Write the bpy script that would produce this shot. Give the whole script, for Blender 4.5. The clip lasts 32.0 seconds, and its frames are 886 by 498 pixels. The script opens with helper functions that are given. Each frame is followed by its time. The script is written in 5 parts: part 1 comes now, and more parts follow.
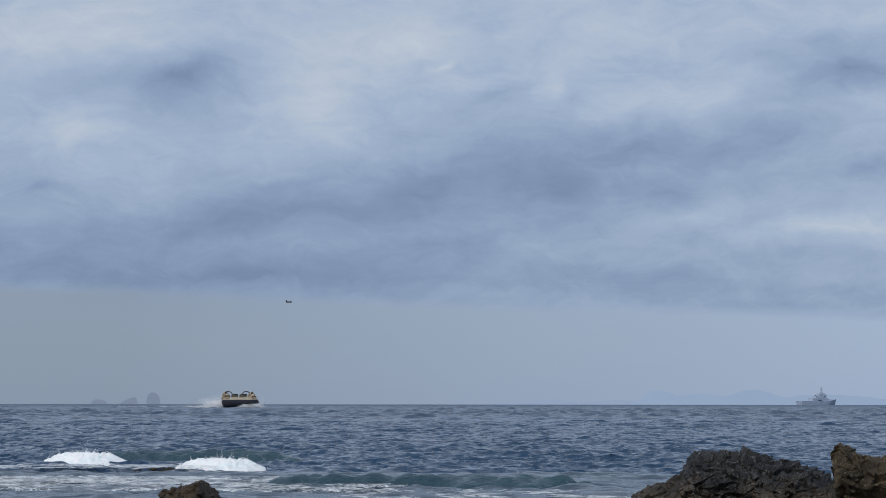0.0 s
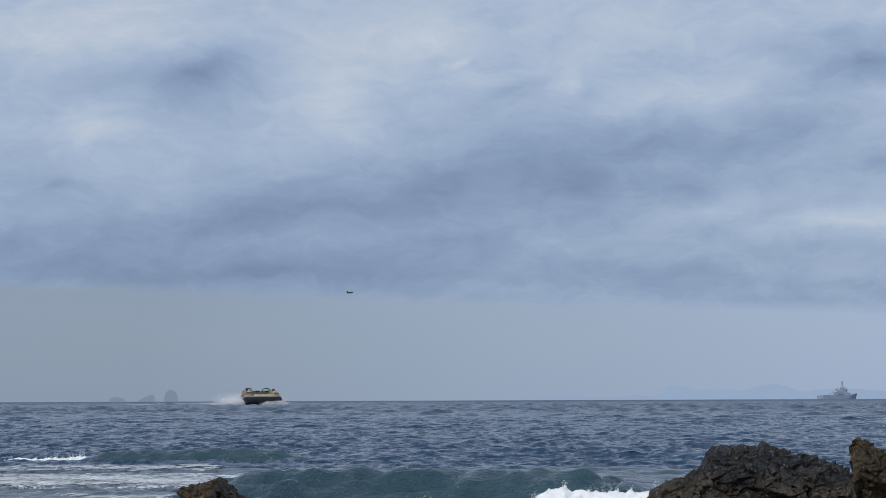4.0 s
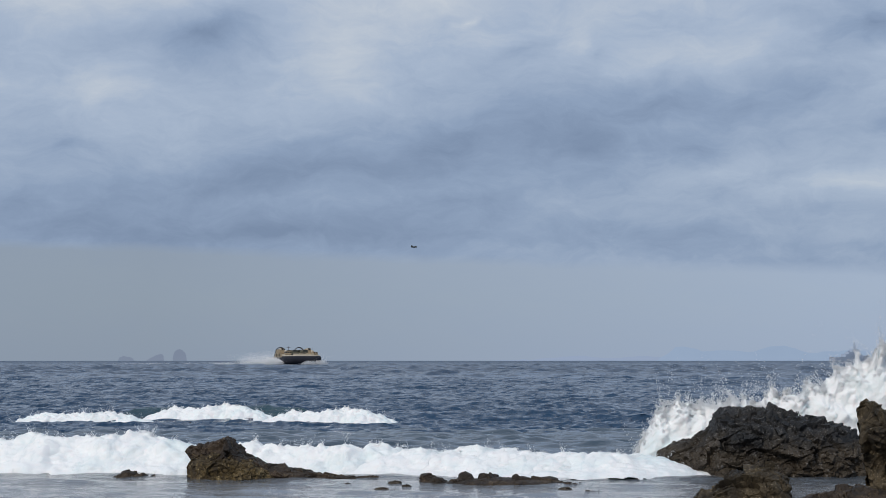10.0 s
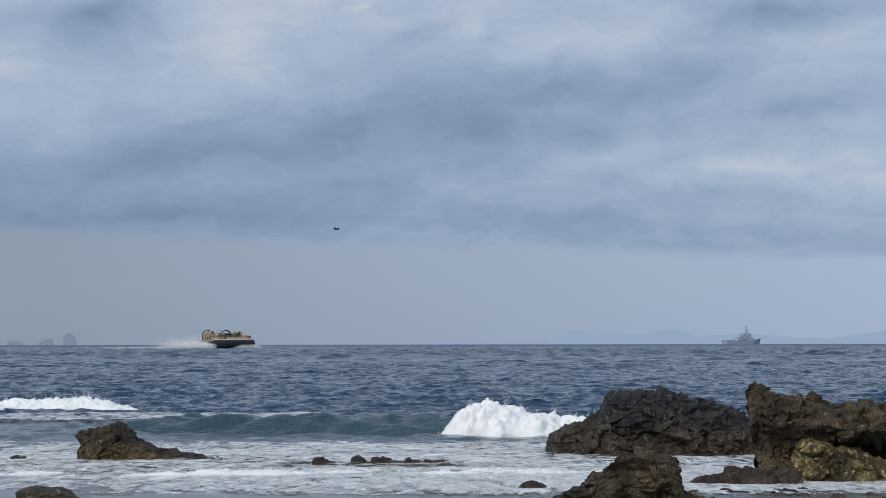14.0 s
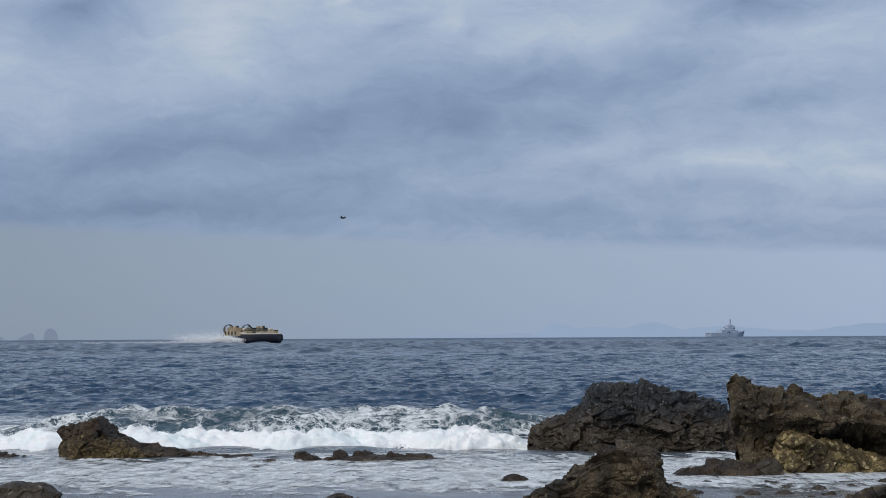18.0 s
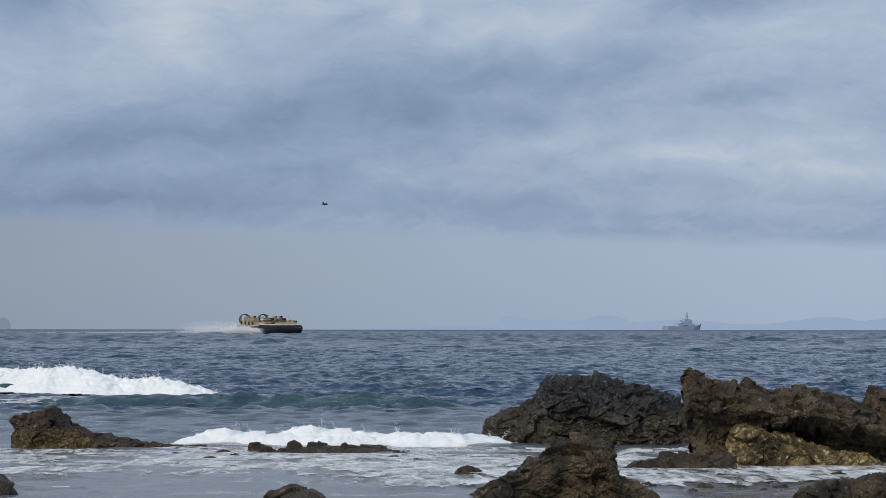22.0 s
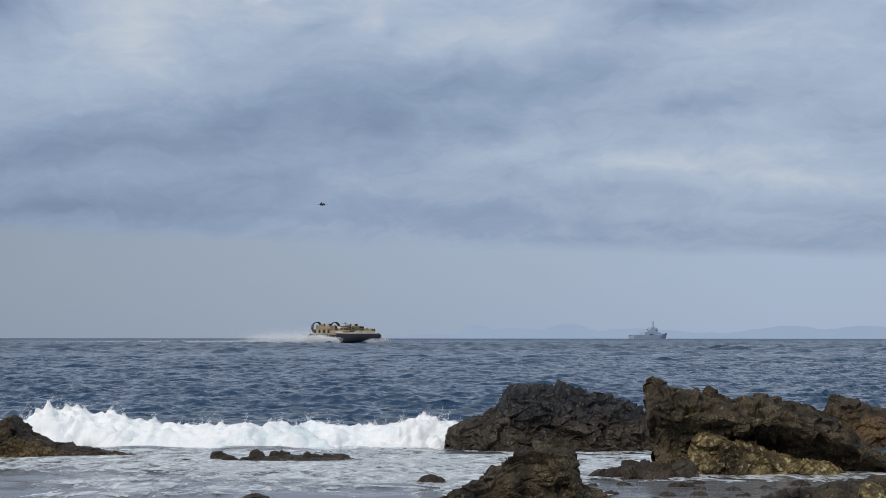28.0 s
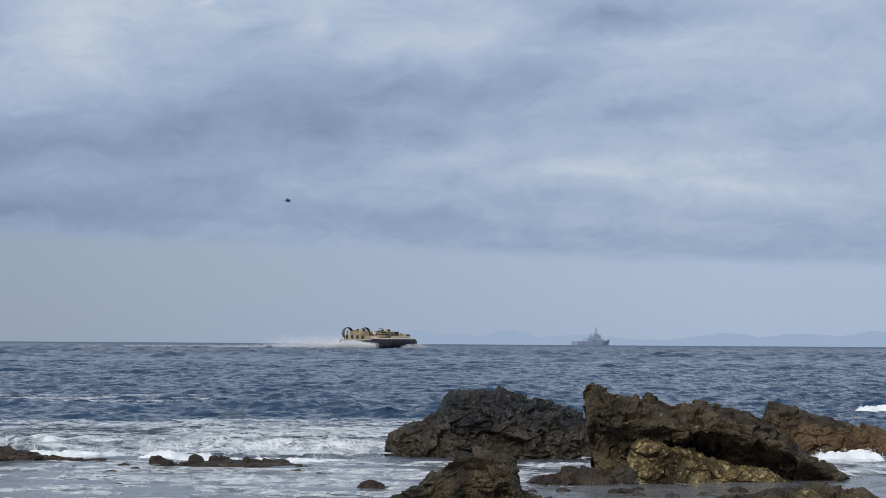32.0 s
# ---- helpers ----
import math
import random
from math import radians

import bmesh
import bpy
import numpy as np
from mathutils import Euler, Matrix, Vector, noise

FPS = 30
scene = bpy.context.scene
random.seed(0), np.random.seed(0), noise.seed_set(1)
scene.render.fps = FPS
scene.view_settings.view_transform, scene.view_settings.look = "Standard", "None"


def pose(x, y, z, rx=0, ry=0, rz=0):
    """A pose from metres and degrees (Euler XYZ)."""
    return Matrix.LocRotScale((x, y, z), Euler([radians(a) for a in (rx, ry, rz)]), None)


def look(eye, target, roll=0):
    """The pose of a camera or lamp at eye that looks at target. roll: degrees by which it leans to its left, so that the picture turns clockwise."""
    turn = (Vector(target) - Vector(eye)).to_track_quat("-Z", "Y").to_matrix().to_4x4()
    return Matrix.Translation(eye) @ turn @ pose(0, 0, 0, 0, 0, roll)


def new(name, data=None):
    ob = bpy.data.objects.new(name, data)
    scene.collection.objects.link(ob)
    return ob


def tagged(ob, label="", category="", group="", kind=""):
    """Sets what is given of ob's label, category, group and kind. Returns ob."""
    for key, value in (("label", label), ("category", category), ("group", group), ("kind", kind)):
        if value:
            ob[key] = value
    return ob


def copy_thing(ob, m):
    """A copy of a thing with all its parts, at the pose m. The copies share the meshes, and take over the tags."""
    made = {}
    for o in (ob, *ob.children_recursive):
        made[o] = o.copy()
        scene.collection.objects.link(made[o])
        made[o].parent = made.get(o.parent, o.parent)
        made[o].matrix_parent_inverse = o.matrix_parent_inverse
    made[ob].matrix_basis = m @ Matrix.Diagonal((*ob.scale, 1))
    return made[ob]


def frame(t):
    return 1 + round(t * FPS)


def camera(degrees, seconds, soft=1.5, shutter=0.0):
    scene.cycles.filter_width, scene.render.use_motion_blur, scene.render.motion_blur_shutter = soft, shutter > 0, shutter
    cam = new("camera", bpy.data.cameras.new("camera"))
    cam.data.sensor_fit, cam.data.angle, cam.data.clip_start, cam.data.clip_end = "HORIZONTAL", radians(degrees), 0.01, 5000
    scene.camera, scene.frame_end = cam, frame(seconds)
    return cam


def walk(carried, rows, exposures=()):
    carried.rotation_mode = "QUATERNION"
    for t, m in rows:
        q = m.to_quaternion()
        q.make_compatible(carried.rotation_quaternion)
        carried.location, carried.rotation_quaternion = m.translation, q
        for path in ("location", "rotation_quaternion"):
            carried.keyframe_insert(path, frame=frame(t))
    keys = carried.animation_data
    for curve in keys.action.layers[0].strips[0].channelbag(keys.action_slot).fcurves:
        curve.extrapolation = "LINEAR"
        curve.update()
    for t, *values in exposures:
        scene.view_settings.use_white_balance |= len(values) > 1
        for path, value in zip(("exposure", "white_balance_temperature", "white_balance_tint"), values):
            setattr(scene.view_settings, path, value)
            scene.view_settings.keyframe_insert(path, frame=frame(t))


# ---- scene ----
# A phone held at the shore: it only turns, 2 m above the water. Rows: seconds, turn to the right, tilt up, lean (degrees).
EYE = Vector((0, 0, 2.0))
AIM = [
    (0, -3.03, 4.616, 0.067), (0.5, -3.015, 4.714, 0.073), (1, -3.025, 4.782, -0.125),
    (1.5, -3.061, 4.8, -0.228), (2, -3.143, 4.796, -0.267), (2.5, -3.257, 4.776, -0.362),
    (4.5, -3.661, 4.253, -0.154), (5, -3.837, 3.891, -0.132), (5.5, -4.034, 3.429, -0.162),
    (6, -4.229, 2.969, -0.234), (6.5, -4.331, 2.728, -0.196), (7, -4.325, 2.71, -0.086),
    (7.5, -4.248, 2.871, -0.051), (8, -4.144, 3.067, -0.165), (8.5, -4.065, 3.271, -0.147),
    (9, -3.994, 3.381, -0.218), (9.5, -3.899, 3.404, -0.174), (10, -3.784, 3.321, -0.009),
    (10.5, -3.619, 3.169, 0.107), (11, -3.313, 3, 0.213), (11.5, -2.816, 2.893, 0.245),
    (12, -2.185, 2.872, 0.239), (12.5, -1.556, 2.862, 0.18), (13, -1.073, 2.857, 0.123),
    (13.5, -0.762, 2.835, 0.031), (14, -0.588, 2.835, -0.091), (14.5, -0.453, 2.867, -0.143),
    (16.5, -0.059, 2.753, -0.254), (17, -0.033, 2.717, -0.273), (17.5, -0.033, 2.699, -0.332),
    (18, -0.034, 2.644, -0.307), (18.5, -0.034, 2.604, -0.22), (19, -0, 2.582, -0.087),
    (19.5, 0.082, 2.611, 0.058), (20, 0.211, 2.649, 0.173), (20.5, 0.408, 2.609, 0.186),
    (21, 0.628, 2.511, 0.163), (21.5, 0.944, 2.42, 0.104), (22, 1.289, 2.394, 0.063),
    (22.5, 1.613, 2.421, -0.009), (23, 1.864, 2.49, -0.127), (23.5, 2.012, 2.501, -0.107),
    (24, 2.018, 2.426, -0.048), (24.5, 1.929, 2.35, -0.108), (26.5, 1.315, 2.385, -0.059),
    (27, 1.562, 2.446, 0.003), (27.5, 1.965, 2.524, 0.029), (28, 2.394, 2.656, 0.043),
    (28.5, 2.774, 2.8, 0.057), (29, 3.039, 2.894, 0.167), (29.5, 3.281, 2.949, 0.218),
    (30, 3.471, 2.996, 0.272), (30.5, 3.648, 3.028, 0.337), (31, 3.775, 3.04, 0.337),
    (31.5, 3.888, 2.977, 0.409), (32, 4.14, 2.826, 0.381),
]


def bearing(az, el=0.0, d=1.0):
    """The point d metres forward at that bearing and height angle, seen from the eye."""
    a, e = radians(az), radians(el)
    return EYE + Vector((math.tan(a), 1, math.tan(e) / math.cos(a))) * d


def on_water(az, d, z=0.0):
    return Vector((math.tan(radians(az)) * d, d, z))


cam = camera(25.97, 32.0, soft=0.75)
walk(cam, [(t, look(EYE, EYE + Vector((math.sin(radians(a)) * math.cos(radians(e)), math.cos(radians(a)) * math.cos(radians(e)),
                                       math.sin(radians(e)))), r)) for t, a, e, r in AIM],
     exposures=[(0, 0.0, 6500, 10), (6, 0.05, 6520, 10), (9, 0.03, 6820, 10), (11, 0.03, 6600, 10), (14, 0.03, 6620, 10), (19, 0.0, 6560, 10), (23, 0.05, 6780, 10), (28, 0.05, 6780, 10), (32, 0.12, 6700, 10)])

# ---- sky and sun ----
SUN_EL, SUN_AZ = 36, -150
sun = new("sun", bpy.data.lights.new("sun", "SUN"))
sun.data.energy, sun.data.angle, sun.data.color = 1.75, radians(20), (1.0, 0.94, 0.86)
sun.matrix_world = look((0, 0, 0), -Vector((math.sin(radians(SUN_AZ)) * math.cos(radians(SUN_EL)),
                                            math.cos(radians(SUN_AZ)) * math.cos(radians(SUN_EL)), math.sin(radians(SUN_EL)))))


class Nodes:
    """Short calls for building a node tree."""

    def __init__(self, tree):
        self.t = tree
        tree.nodes.clear()

    def n(self, kind, out=0, **ins):
        node = self.t.nodes.new(kind)
        for k, v in ins.items():
            if k.startswith("_"):
                self.put(node, k[1:], v)
                continue
            sock = node.inputs[int(k[1:])] if k[0] == "i" and k[1:].isdigit() else node.inputs[k.replace("__", " ")]
            if isinstance(v, bpy.types.NodeSocket):
                self.t.links.new(v, sock)
            else:
                sock.default_value = v
        return node.outputs[out] if len(node.outputs) else None

    @staticmethod
    def put(node, key, v):
        if key == "op":
            node.operation = v
        elif key == "type":
            if node.bl_idname == "ShaderNodeMapping":
                node.vector_type = v
            elif node.bl_idname == "ShaderNodeTexSky":
                node.sky_type = v
            elif node.bl_idname == "ShaderNodeTexGradient":
                node.gradient_type = v
            else:
                node.noise_type = v
        elif key == "mix":
            node.data_type = v
        elif key == "blend":
            node.blend_type = v
        elif key == "feature":
            node.feature = v
        elif key == "ramp":
            cr = node.color_ramp
            while len(cr.elements) < len(v):
                cr.elements.new(0.5)
            for e, (pos, col) in zip(cr.elements, v):
                e.position, e.color = pos, (*col, 1) if len(col) == 3 else col
        elif key == "clamp":
            node.use_clamp = v

    def m(self, op, a, b=0.0, c=0.0, clamp=False):
        return self.n("ShaderNodeMath", _op=op, _clamp=clamp, i0=a, i1=b, i2=c)

    def mix(self, f, a, b, blend="MIX"):
        return self.n("ShaderNodeMix", out=2, _mix="RGBA", _blend=blend, i0=f, i6=a, i7=b)

    def noise(self, vec, scale, detail=4.0, rough=0.55, dist=0.0):
        return self.n("ShaderNodeTexNoise", Vector=vec, Scale=scale, Detail=detail, Roughness=rough, Distortion=dist)

    def ramp(self, f, *stops):
        return self.n("ShaderNodeValToRGB", Fac=f, _ramp=stops)


world = bpy.data.worlds.new("overcast_sky")
scene.world = world
world.use_nodes = True
N = Nodes(world.node_tree)
way = N.n("ShaderNodeTexCoord")
xyz = N.t.nodes.new("ShaderNodeSeparateXYZ")
N.t.links.new(way, xyz.inputs[0])
turn = N.m("MULTIPLY", N.m("ARCTAN2", xyz.outputs[0], xyz.outputs[1]), 57.2958)
rise = N.m("MULTIPLY", N.m("ARCSINE", xyz.outputs[2]), 57.2958)
flat = N.n("ShaderNodeCombineXYZ", X=turn, Y=rise, Z=0.0)
# cloud coordinates in degrees, stirred a little
stir = N.n("ShaderNodeTexNoise", out=1, Vector=flat, Scale=0.30, Detail=5.0, Roughness=0.56)
bent = N.n("ShaderNodeVectorMath", _op="MULTIPLY_ADD", i0=stir, i1=(2.6, 1.5, 0), i2=flat)
bent = N.n("ShaderNodeVectorMath", _op="SUBTRACT", i0=bent, i1=(1.3, 0.75, 0))
# banks of cloud: bearing, height, half length, half thickness, lean, weight (below zero: darker)
BANKS = [
    (-1.4, 6.9, 13.5, 2.9, 9, -0.40), (2.5, 7.6, 6, 1.2, 12, -0.16), (-9.5, 5.4, 9, 1.8, 8, -0.34), (-4.5, 6.1, 6, 1.5, 6, -0.14),
    (-11.2, 9.5, 5.6, 1.7, 7, -0.42), (8.9, 9.75, 5.0, 1.6, 8, -0.60), (-1.4, 9.35, 1.9, 0.65, 22, -0.26), (1.0, 9.1, 1.2, 0.6, 30, -0.18),
    (-16, 4.6, 8, 1.6, 3, -0.22), (-9, 3.75, 17, 1.2, -1, -0.34), (4, 3.6, 12, 0.9, -3, -0.14), (9.5, 6.7, 4.5, 0.9, 3, -0.30), (12.5, 7.6, 5, 1.1, 6, -0.14),
    (-7.0, 8.7, 3.6, 3.0, 40, 0.26), (-13.6, 8.1, 2.8, 1.4, 5, 0.32), (-4.0, 10.7, 9, 1.6, 8, 0.24), (-15, 10.9, 5, 1.4, 4, 0.24),
    (2.2, 8.9, 5.5, 1.2, 10, 0.22), (8.5, 5.15, 6, 0.9, 4, 0.28), (4.2, 5.6, 5, 0.8, 12, 0.20), (5.5, 9.3, 6, 1.4, 10, 0.18),
    (-13, 6.9, 5, 0.9, 6, 0.10), (13, 9.5, 5, 1.5, 10, 0.16), (-3.1, 10.15, 0.7, 0.22, 35, 0.3), (12.6, 5.6, 5, 0.9, 4, 0.18),
    (-12.9, 11.0, 5, 1.6, 4, 0.20), (-1.9, 11.3, 2.6, 1.5, 0, -0.18), (0.3, 9.6, 2.4, 1.3, 8, 0.18), (6.9, 7.9, 4.5, 1.6, 8, -0.28), (-15.1, 6.3, 2.6, 1.5, 5, -0.30),
    (-5.3, 6.3, 2.4, 1.3, 10, 0.16), (0.6, 6.3, 2.4, 1.4, 8, -0.20), (-4.1, 4.6, 6, 1.3, 4, -0.24), (3.6, 6.3, 2.8, 1.4, 6, -0.22), (12.2, 9.8, 3.5, 1.6, 8, -0.20),
    (12.5, 4.6, 8, 1.3, 0, 0.32), (-10.6, 9.6, 3.4, 1.2, 5, -0.26), (7.9, 10.7, 3.2, 1.1, 8, -0.26), (9.0, 3.6, 9, 1.0, 0, 0.18),
]
total = None
for az, el, la, lb, lean, weight in BANKS:
    m_ = N.n("ShaderNodeMapping", _type="TEXTURE", Vector=bent, Location=(az, el, 0), Rotation=(0, 0, radians(lean)), Scale=(la, lb, 1))
    g_ = N.n("ShaderNodeTexGradient", out=1, _type="QUADRATIC_SPHERE", Vector=m_)
    total = N.m("MULTIPLY_ADD", g_, weight, total if total else 0.0)
streak = N.n("ShaderNodeMapping", Vector=bent, Rotation=(0, 0, radians(-8)), Scale=(0.11, 0.40, 1))
wisps = N.noise(streak, 1.0, 8.0, 0.64, 0.4)
fine = N.noise(N.n("ShaderNodeMapping", Vector=bent, Rotation=(0, 0, radians(-10)), Scale=(0.5, 1.2, 1)), 1.0, 8.0, 0.66, 0.5)
# the deck ends a few degrees above the sea; below it the far air is smooth
edge = N.m("MULTIPLY_ADD", turn, 0.03, rise)
deck = N.n("ShaderNodeMapRange", Value=N.m("MULTIPLY_ADD", N.m("SUBTRACT", wisps, 0.5), 0.7, edge), i1=2.72, i2=3.05, i3=0.0, i4=1.0)
cloud = N.m("ADD", total, N.m("ADD", N.m("MULTIPLY", N.m("SUBTRACT", wisps, 0.5), 0.5), N.m("MULTIPLY", N.m("SUBTRACT", fine, 0.5), 0.50)))
height = N.n("ShaderNodeMapRange", Value=rise, i1=3.0, i2=11.0, i3=-0.11, i4=0.20)
shade = N.m("ADD", N.m("MULTIPLY_ADD", cloud, 0.98, height), 0.47, clamp=True)
tone = N.ramp(shade, (0.0, (0.180, 0.252, 0.388)), (0.3, (0.252, 0.340, 0.497)), (0.6, (0.362, 0.450, 0.600)), (1.0, (0.57, 0.62, 0.69)))
low = N.ramp(N.m("DIVIDE", rise, 4.0), (0.0, (0.298, 0.372, 0.502)), (0.45, (0.308, 0.385, 0.512)), (1.0, (0.315, 0.392, 0.530)))
far_air = N.mix(N.m("MULTIPLY_ADD", turn, 0.04, 0.5, clamp=True), N.mix(1.0, low, (0.81, 0.82, 0.80, 1), "MULTIPLY"), N.mix(1.0, low, (1.13, 1.15, 1.17, 1), "MULTIPLY"))
over = N.mix(deck, far_air, tone)
nishita = N.n("ShaderNodeTexSky", _type="NISHITA")
sky_node = nishita.node
sky_node.sun_disc, sky_node.sun_elevation, sky_node.sun_rotation = False, radians(SUN_EL), radians(SUN_AZ)
blue = N.mix(1.0, nishita, (0.1, 0.1, 0.1, 1), "MULTIPLY")
# thin places in the deck let a little blue through
over = N.mix(N.n("ShaderNodeMapRange", Value=shade, i1=0.2, i2=0.9, i3=0.02, i4=0.10), over, blue)
N.n("ShaderNodeOutputWorld", Surface=N.n("ShaderNodeBackground", Color=over, Strength=1.0))

# ---- materials ----


def material(name):
    m = bpy.data.materials.new(name)
    m.use_nodes = True
    return m, Nodes(m.node_tree)


def finish(N, colour, rough=0.6, bump=None, strength=0.3, dist=0.02, metal=0.0, **more):
    ins = dict(Base__Color=colour, Roughness=rough, Metallic=metal, **more)
    if bump is not None:
        ins["Normal"] = N.n("ShaderNodeBump", Height=bump, Strength=strength, Distance=dist)
    N.n("ShaderNodeOutputMaterial", Surface=N.n("ShaderNodeBsdfPrincipled", **ins))


def place(N):
    return N.n("ShaderNodeTexCoord", out=3)


def make_water(name, deep, sheen, open_sheen, shoal_sky=None, waves=()):
    """Water; far out, where single wavelets merge, it is rougher."""
    m, N = material(name)
    p = place(N)
    long_ = N.n("ShaderNodeMapping", Vector=p, Scale=(0.5, 1.0, 1.0))
    a, b = N.noise(long_, 2.4, 5.0, 0.62), N.noise(p, 9.0, 4.0, 0.6)
    h = N.m("MULTIPLY_ADD", b, 0.014, N.m("MULTIPLY", N.m("ABSOLUTE", N.m("SUBTRACT", a, 0.5)), 0.07))
    for sx, sy, tall in waves:
        h = N.m("MULTIPLY_ADD", N.noise(N.n("ShaderNodeMapping", Vector=p, Scale=(sx, sy, 1.0)), 1.0, 2.0, 0.5), tall, h)
    tint = N.mix(N.noise(p, 0.06, 3.0), (*deep, 1), (deep[0] * 1.5, deep[1] * 1.5, deep[2] * 1.5, 1))
    parts_ = N.t.nodes.new("ShaderNodeSeparateXYZ")
    N.t.links.new(p, parts_.inputs[0])
    # Shallows: their pale grey also carries the sky's reflection, put into the colour.
    if shoal_sky:
        sand = N.n("ShaderNodeMapRange", Value=N.m("MULTIPLY_ADD", N.noise(p, 0.5, 4.0), 5.0, parts_.outputs[1]), i1=32.0, i2=38.5, i3=1.0, i4=0.0)
        tint = N.mix(sand, tint, (*shoal_sky, 1))
    rough = N.n("ShaderNodeMapRange", Value=parts_.outputs[1], i1=80.0, i2=1500.0, i3=sheen, i4=open_sheen)
    finish(N, tint, rough, h, 0.8, 1.0, IOR=1.333)
    return m


SEA = make_water("sea_water", (0.015, 0.041, 0.082), 0.05, 0.36, None, ((2.6, 0.9, 0.40), (0.8, 0.3, 0.7)))
POOL = make_water("shallow_water", (0.022, 0.043, 0.064), 0.07, 0.07, (0.165, 0.172, 0.182))


def make_swell():
    m, N = material("swell_water")
    p = place(N)
    h = N.m("MULTIPLY_ADD", N.noise(p, 7.0, 4.0), 0.03, N.m("MULTIPLY", N.noise(N.n("ShaderNodeMapping", Vector=p, Scale=(0.6, 1.0, 1.0)), 2.0, 5.0, 0.62), 0.36))
    finish(N, N.mix(N.noise(p, 0.5, 3.0), (0.020, 0.048, 0.074, 1), (0.030, 0.080, 0.098, 1)), 0.07, h, 0.9, 1.0, IOR=1.333)
    return m


SWELL = make_swell()


def make_foam():
    """Thick white foam with thinner, bluish streaks that run down its face."""
    m, N = material("sea_foam")
    p = place(N)
    h = N.m("ADD", N.noise(p, 6.0, 6.0, 0.65), N.m("MULTIPLY", N.noise(p, 25.0, 3.0), 0.5))
    c = N.mix(N.noise(p, 2.2, 5.0), (0.82, 0.86, 0.88, 1), (0.95, 0.955, 0.955, 1))
    streak_ = N.noise(N.n("ShaderNodeMapping", Vector=p, Scale=(1.0, 0.45, 0.6)), 2.6, 6.0, 0.66, 0.9)
    c = N.mix(N.ramp(streak_, (0.56, (0, 0, 0)), (0.74, (0.6, 0.6, 0.6))), c, (0.52, 0.62, 0.66, 1))
    c = N.mix(N.ramp(N.noise(p, 0.8, 5.0, 0.6, 0.5), (0.50, (0, 0, 0)), (0.74, (0.6, 0.6, 0.6))), c, (0.60, 0.75, 0.78, 1))
    finish(N, c, 0.8, h, 0.5, 0.06, Subsurface__Weight=0.4, Subsurface__Radius=(0.14, 0.16, 0.16), Subsurface__Scale=1.0)
    return m


FOAM = make_foam()


def make_spray():
    """Flying drops: they scatter light forwards as well as back."""
    m, N = material("sea_spray")
    white = (0.93, 0.94, 0.95, 1)
    N.n("ShaderNodeOutputMaterial", Surface=N.n("ShaderNodeMixShader", i0=0.5, i1=N.n("ShaderNodeBsdfDiffuse", Color=white), i2=N.n("ShaderNodeBsdfTranslucent", Color=white)))
    return m


SPRAY = make_spray()


def make_thin_foam():
    """Foam that has spread to a film: bubbles with water showing between them."""
    m, N = material("thin_sea_foam")
    p = place(N)
    a = N.noise(N.n("ShaderNodeMapping", Vector=p, Scale=(1.0, 0.35, 1.0)), 3.2, 6.0, 0.68, 0.8)
    cover = N.ramp(a, (0.38, (0, 0, 0)), (0.65, (0.9, 0.9, 0.9)))
    foam = N.n("ShaderNodeBsdfDiffuse", Color=N.mix(N.noise(p, 2.0, 4.0), (0.68, 0.74, 0.77, 1), (0.88, 0.89, 0.89, 1)))
    N.n("ShaderNodeOutputMaterial", Surface=N.n("ShaderNodeMixShader", i0=cover, i1=N.n("ShaderNodeBsdfTransparent"), i2=foam))
    return m


THIN_FOAM = make_thin_foam()


def make_lace_foam():
    """Strands of foam round open cells of water, as a broken wave leaves them."""
    m, N = material("lacy_sea_foam")
    p = place(N)
    push = N.n("ShaderNodeTexNoise", out=1, Vector=p, Scale=1.1, Detail=6.0, Roughness=0.62)
    q = N.n("ShaderNodeVectorMath", _op="MULTIPLY_ADD", i0=push, i1=(1.7, 1.7, 1.7), i2=p)
    big = N.n("ShaderNodeTexVoronoi", _feature="DISTANCE_TO_EDGE", Vector=N.n("ShaderNodeMapping", Vector=q, Scale=(1.0, 0.7, 1.0)), Scale=1.5)
    small = N.n("ShaderNodeTexVoronoi", _feature="DISTANCE_TO_EDGE", Vector=q, Scale=4.2)
    patch, rag = N.noise(p, 0.55, 4.0, 0.6), N.noise(p, 5.0, 5.0, 0.65)
    wide = N.m("MULTIPLY", N.m("SUBTRACT", rag, 0.48), 0.5)
    strands = N.m("MAXIMUM", N.ramp(N.m("ADD", big, wide), (0.01, (0.9, 0.9, 0.9)), (0.12, (0, 0, 0))), N.m("MULTIPLY", N.ramp(N.m("ADD", small, wide), (0.01, (0.8, 0.8, 0.8)), (0.15, (0, 0, 0))), N.ramp(patch, (0.42, (0, 0, 0)), (0.56, (1, 1, 1)))))
    clots = N.ramp(N.noise(N.n("ShaderNodeMapping", Vector=p, Scale=(0.7, 1.0, 1.2)), 1.5, 7.0, 0.68, 0.6), (0.55, (0, 0, 0)), (0.66, (0.95, 0.95, 0.95)))
    cover = N.m("MAXIMUM", clots, N.m("MULTIPLY", strands, N.ramp(patch, (0.34, (0, 0, 0)), (0.55, (0.85, 0.85, 0.85)))))
    foam = N.n("ShaderNodeBsdfDiffuse", Color=(0.84, 0.87, 0.88, 1))
    N.n("ShaderNodeOutputMaterial", Surface=N.n("ShaderNodeMixShader", i0=cover, i1=N.n("ShaderNodeBsdfTransparent"), i2=foam))
    return m


LACE_FOAM = make_lace_foam()


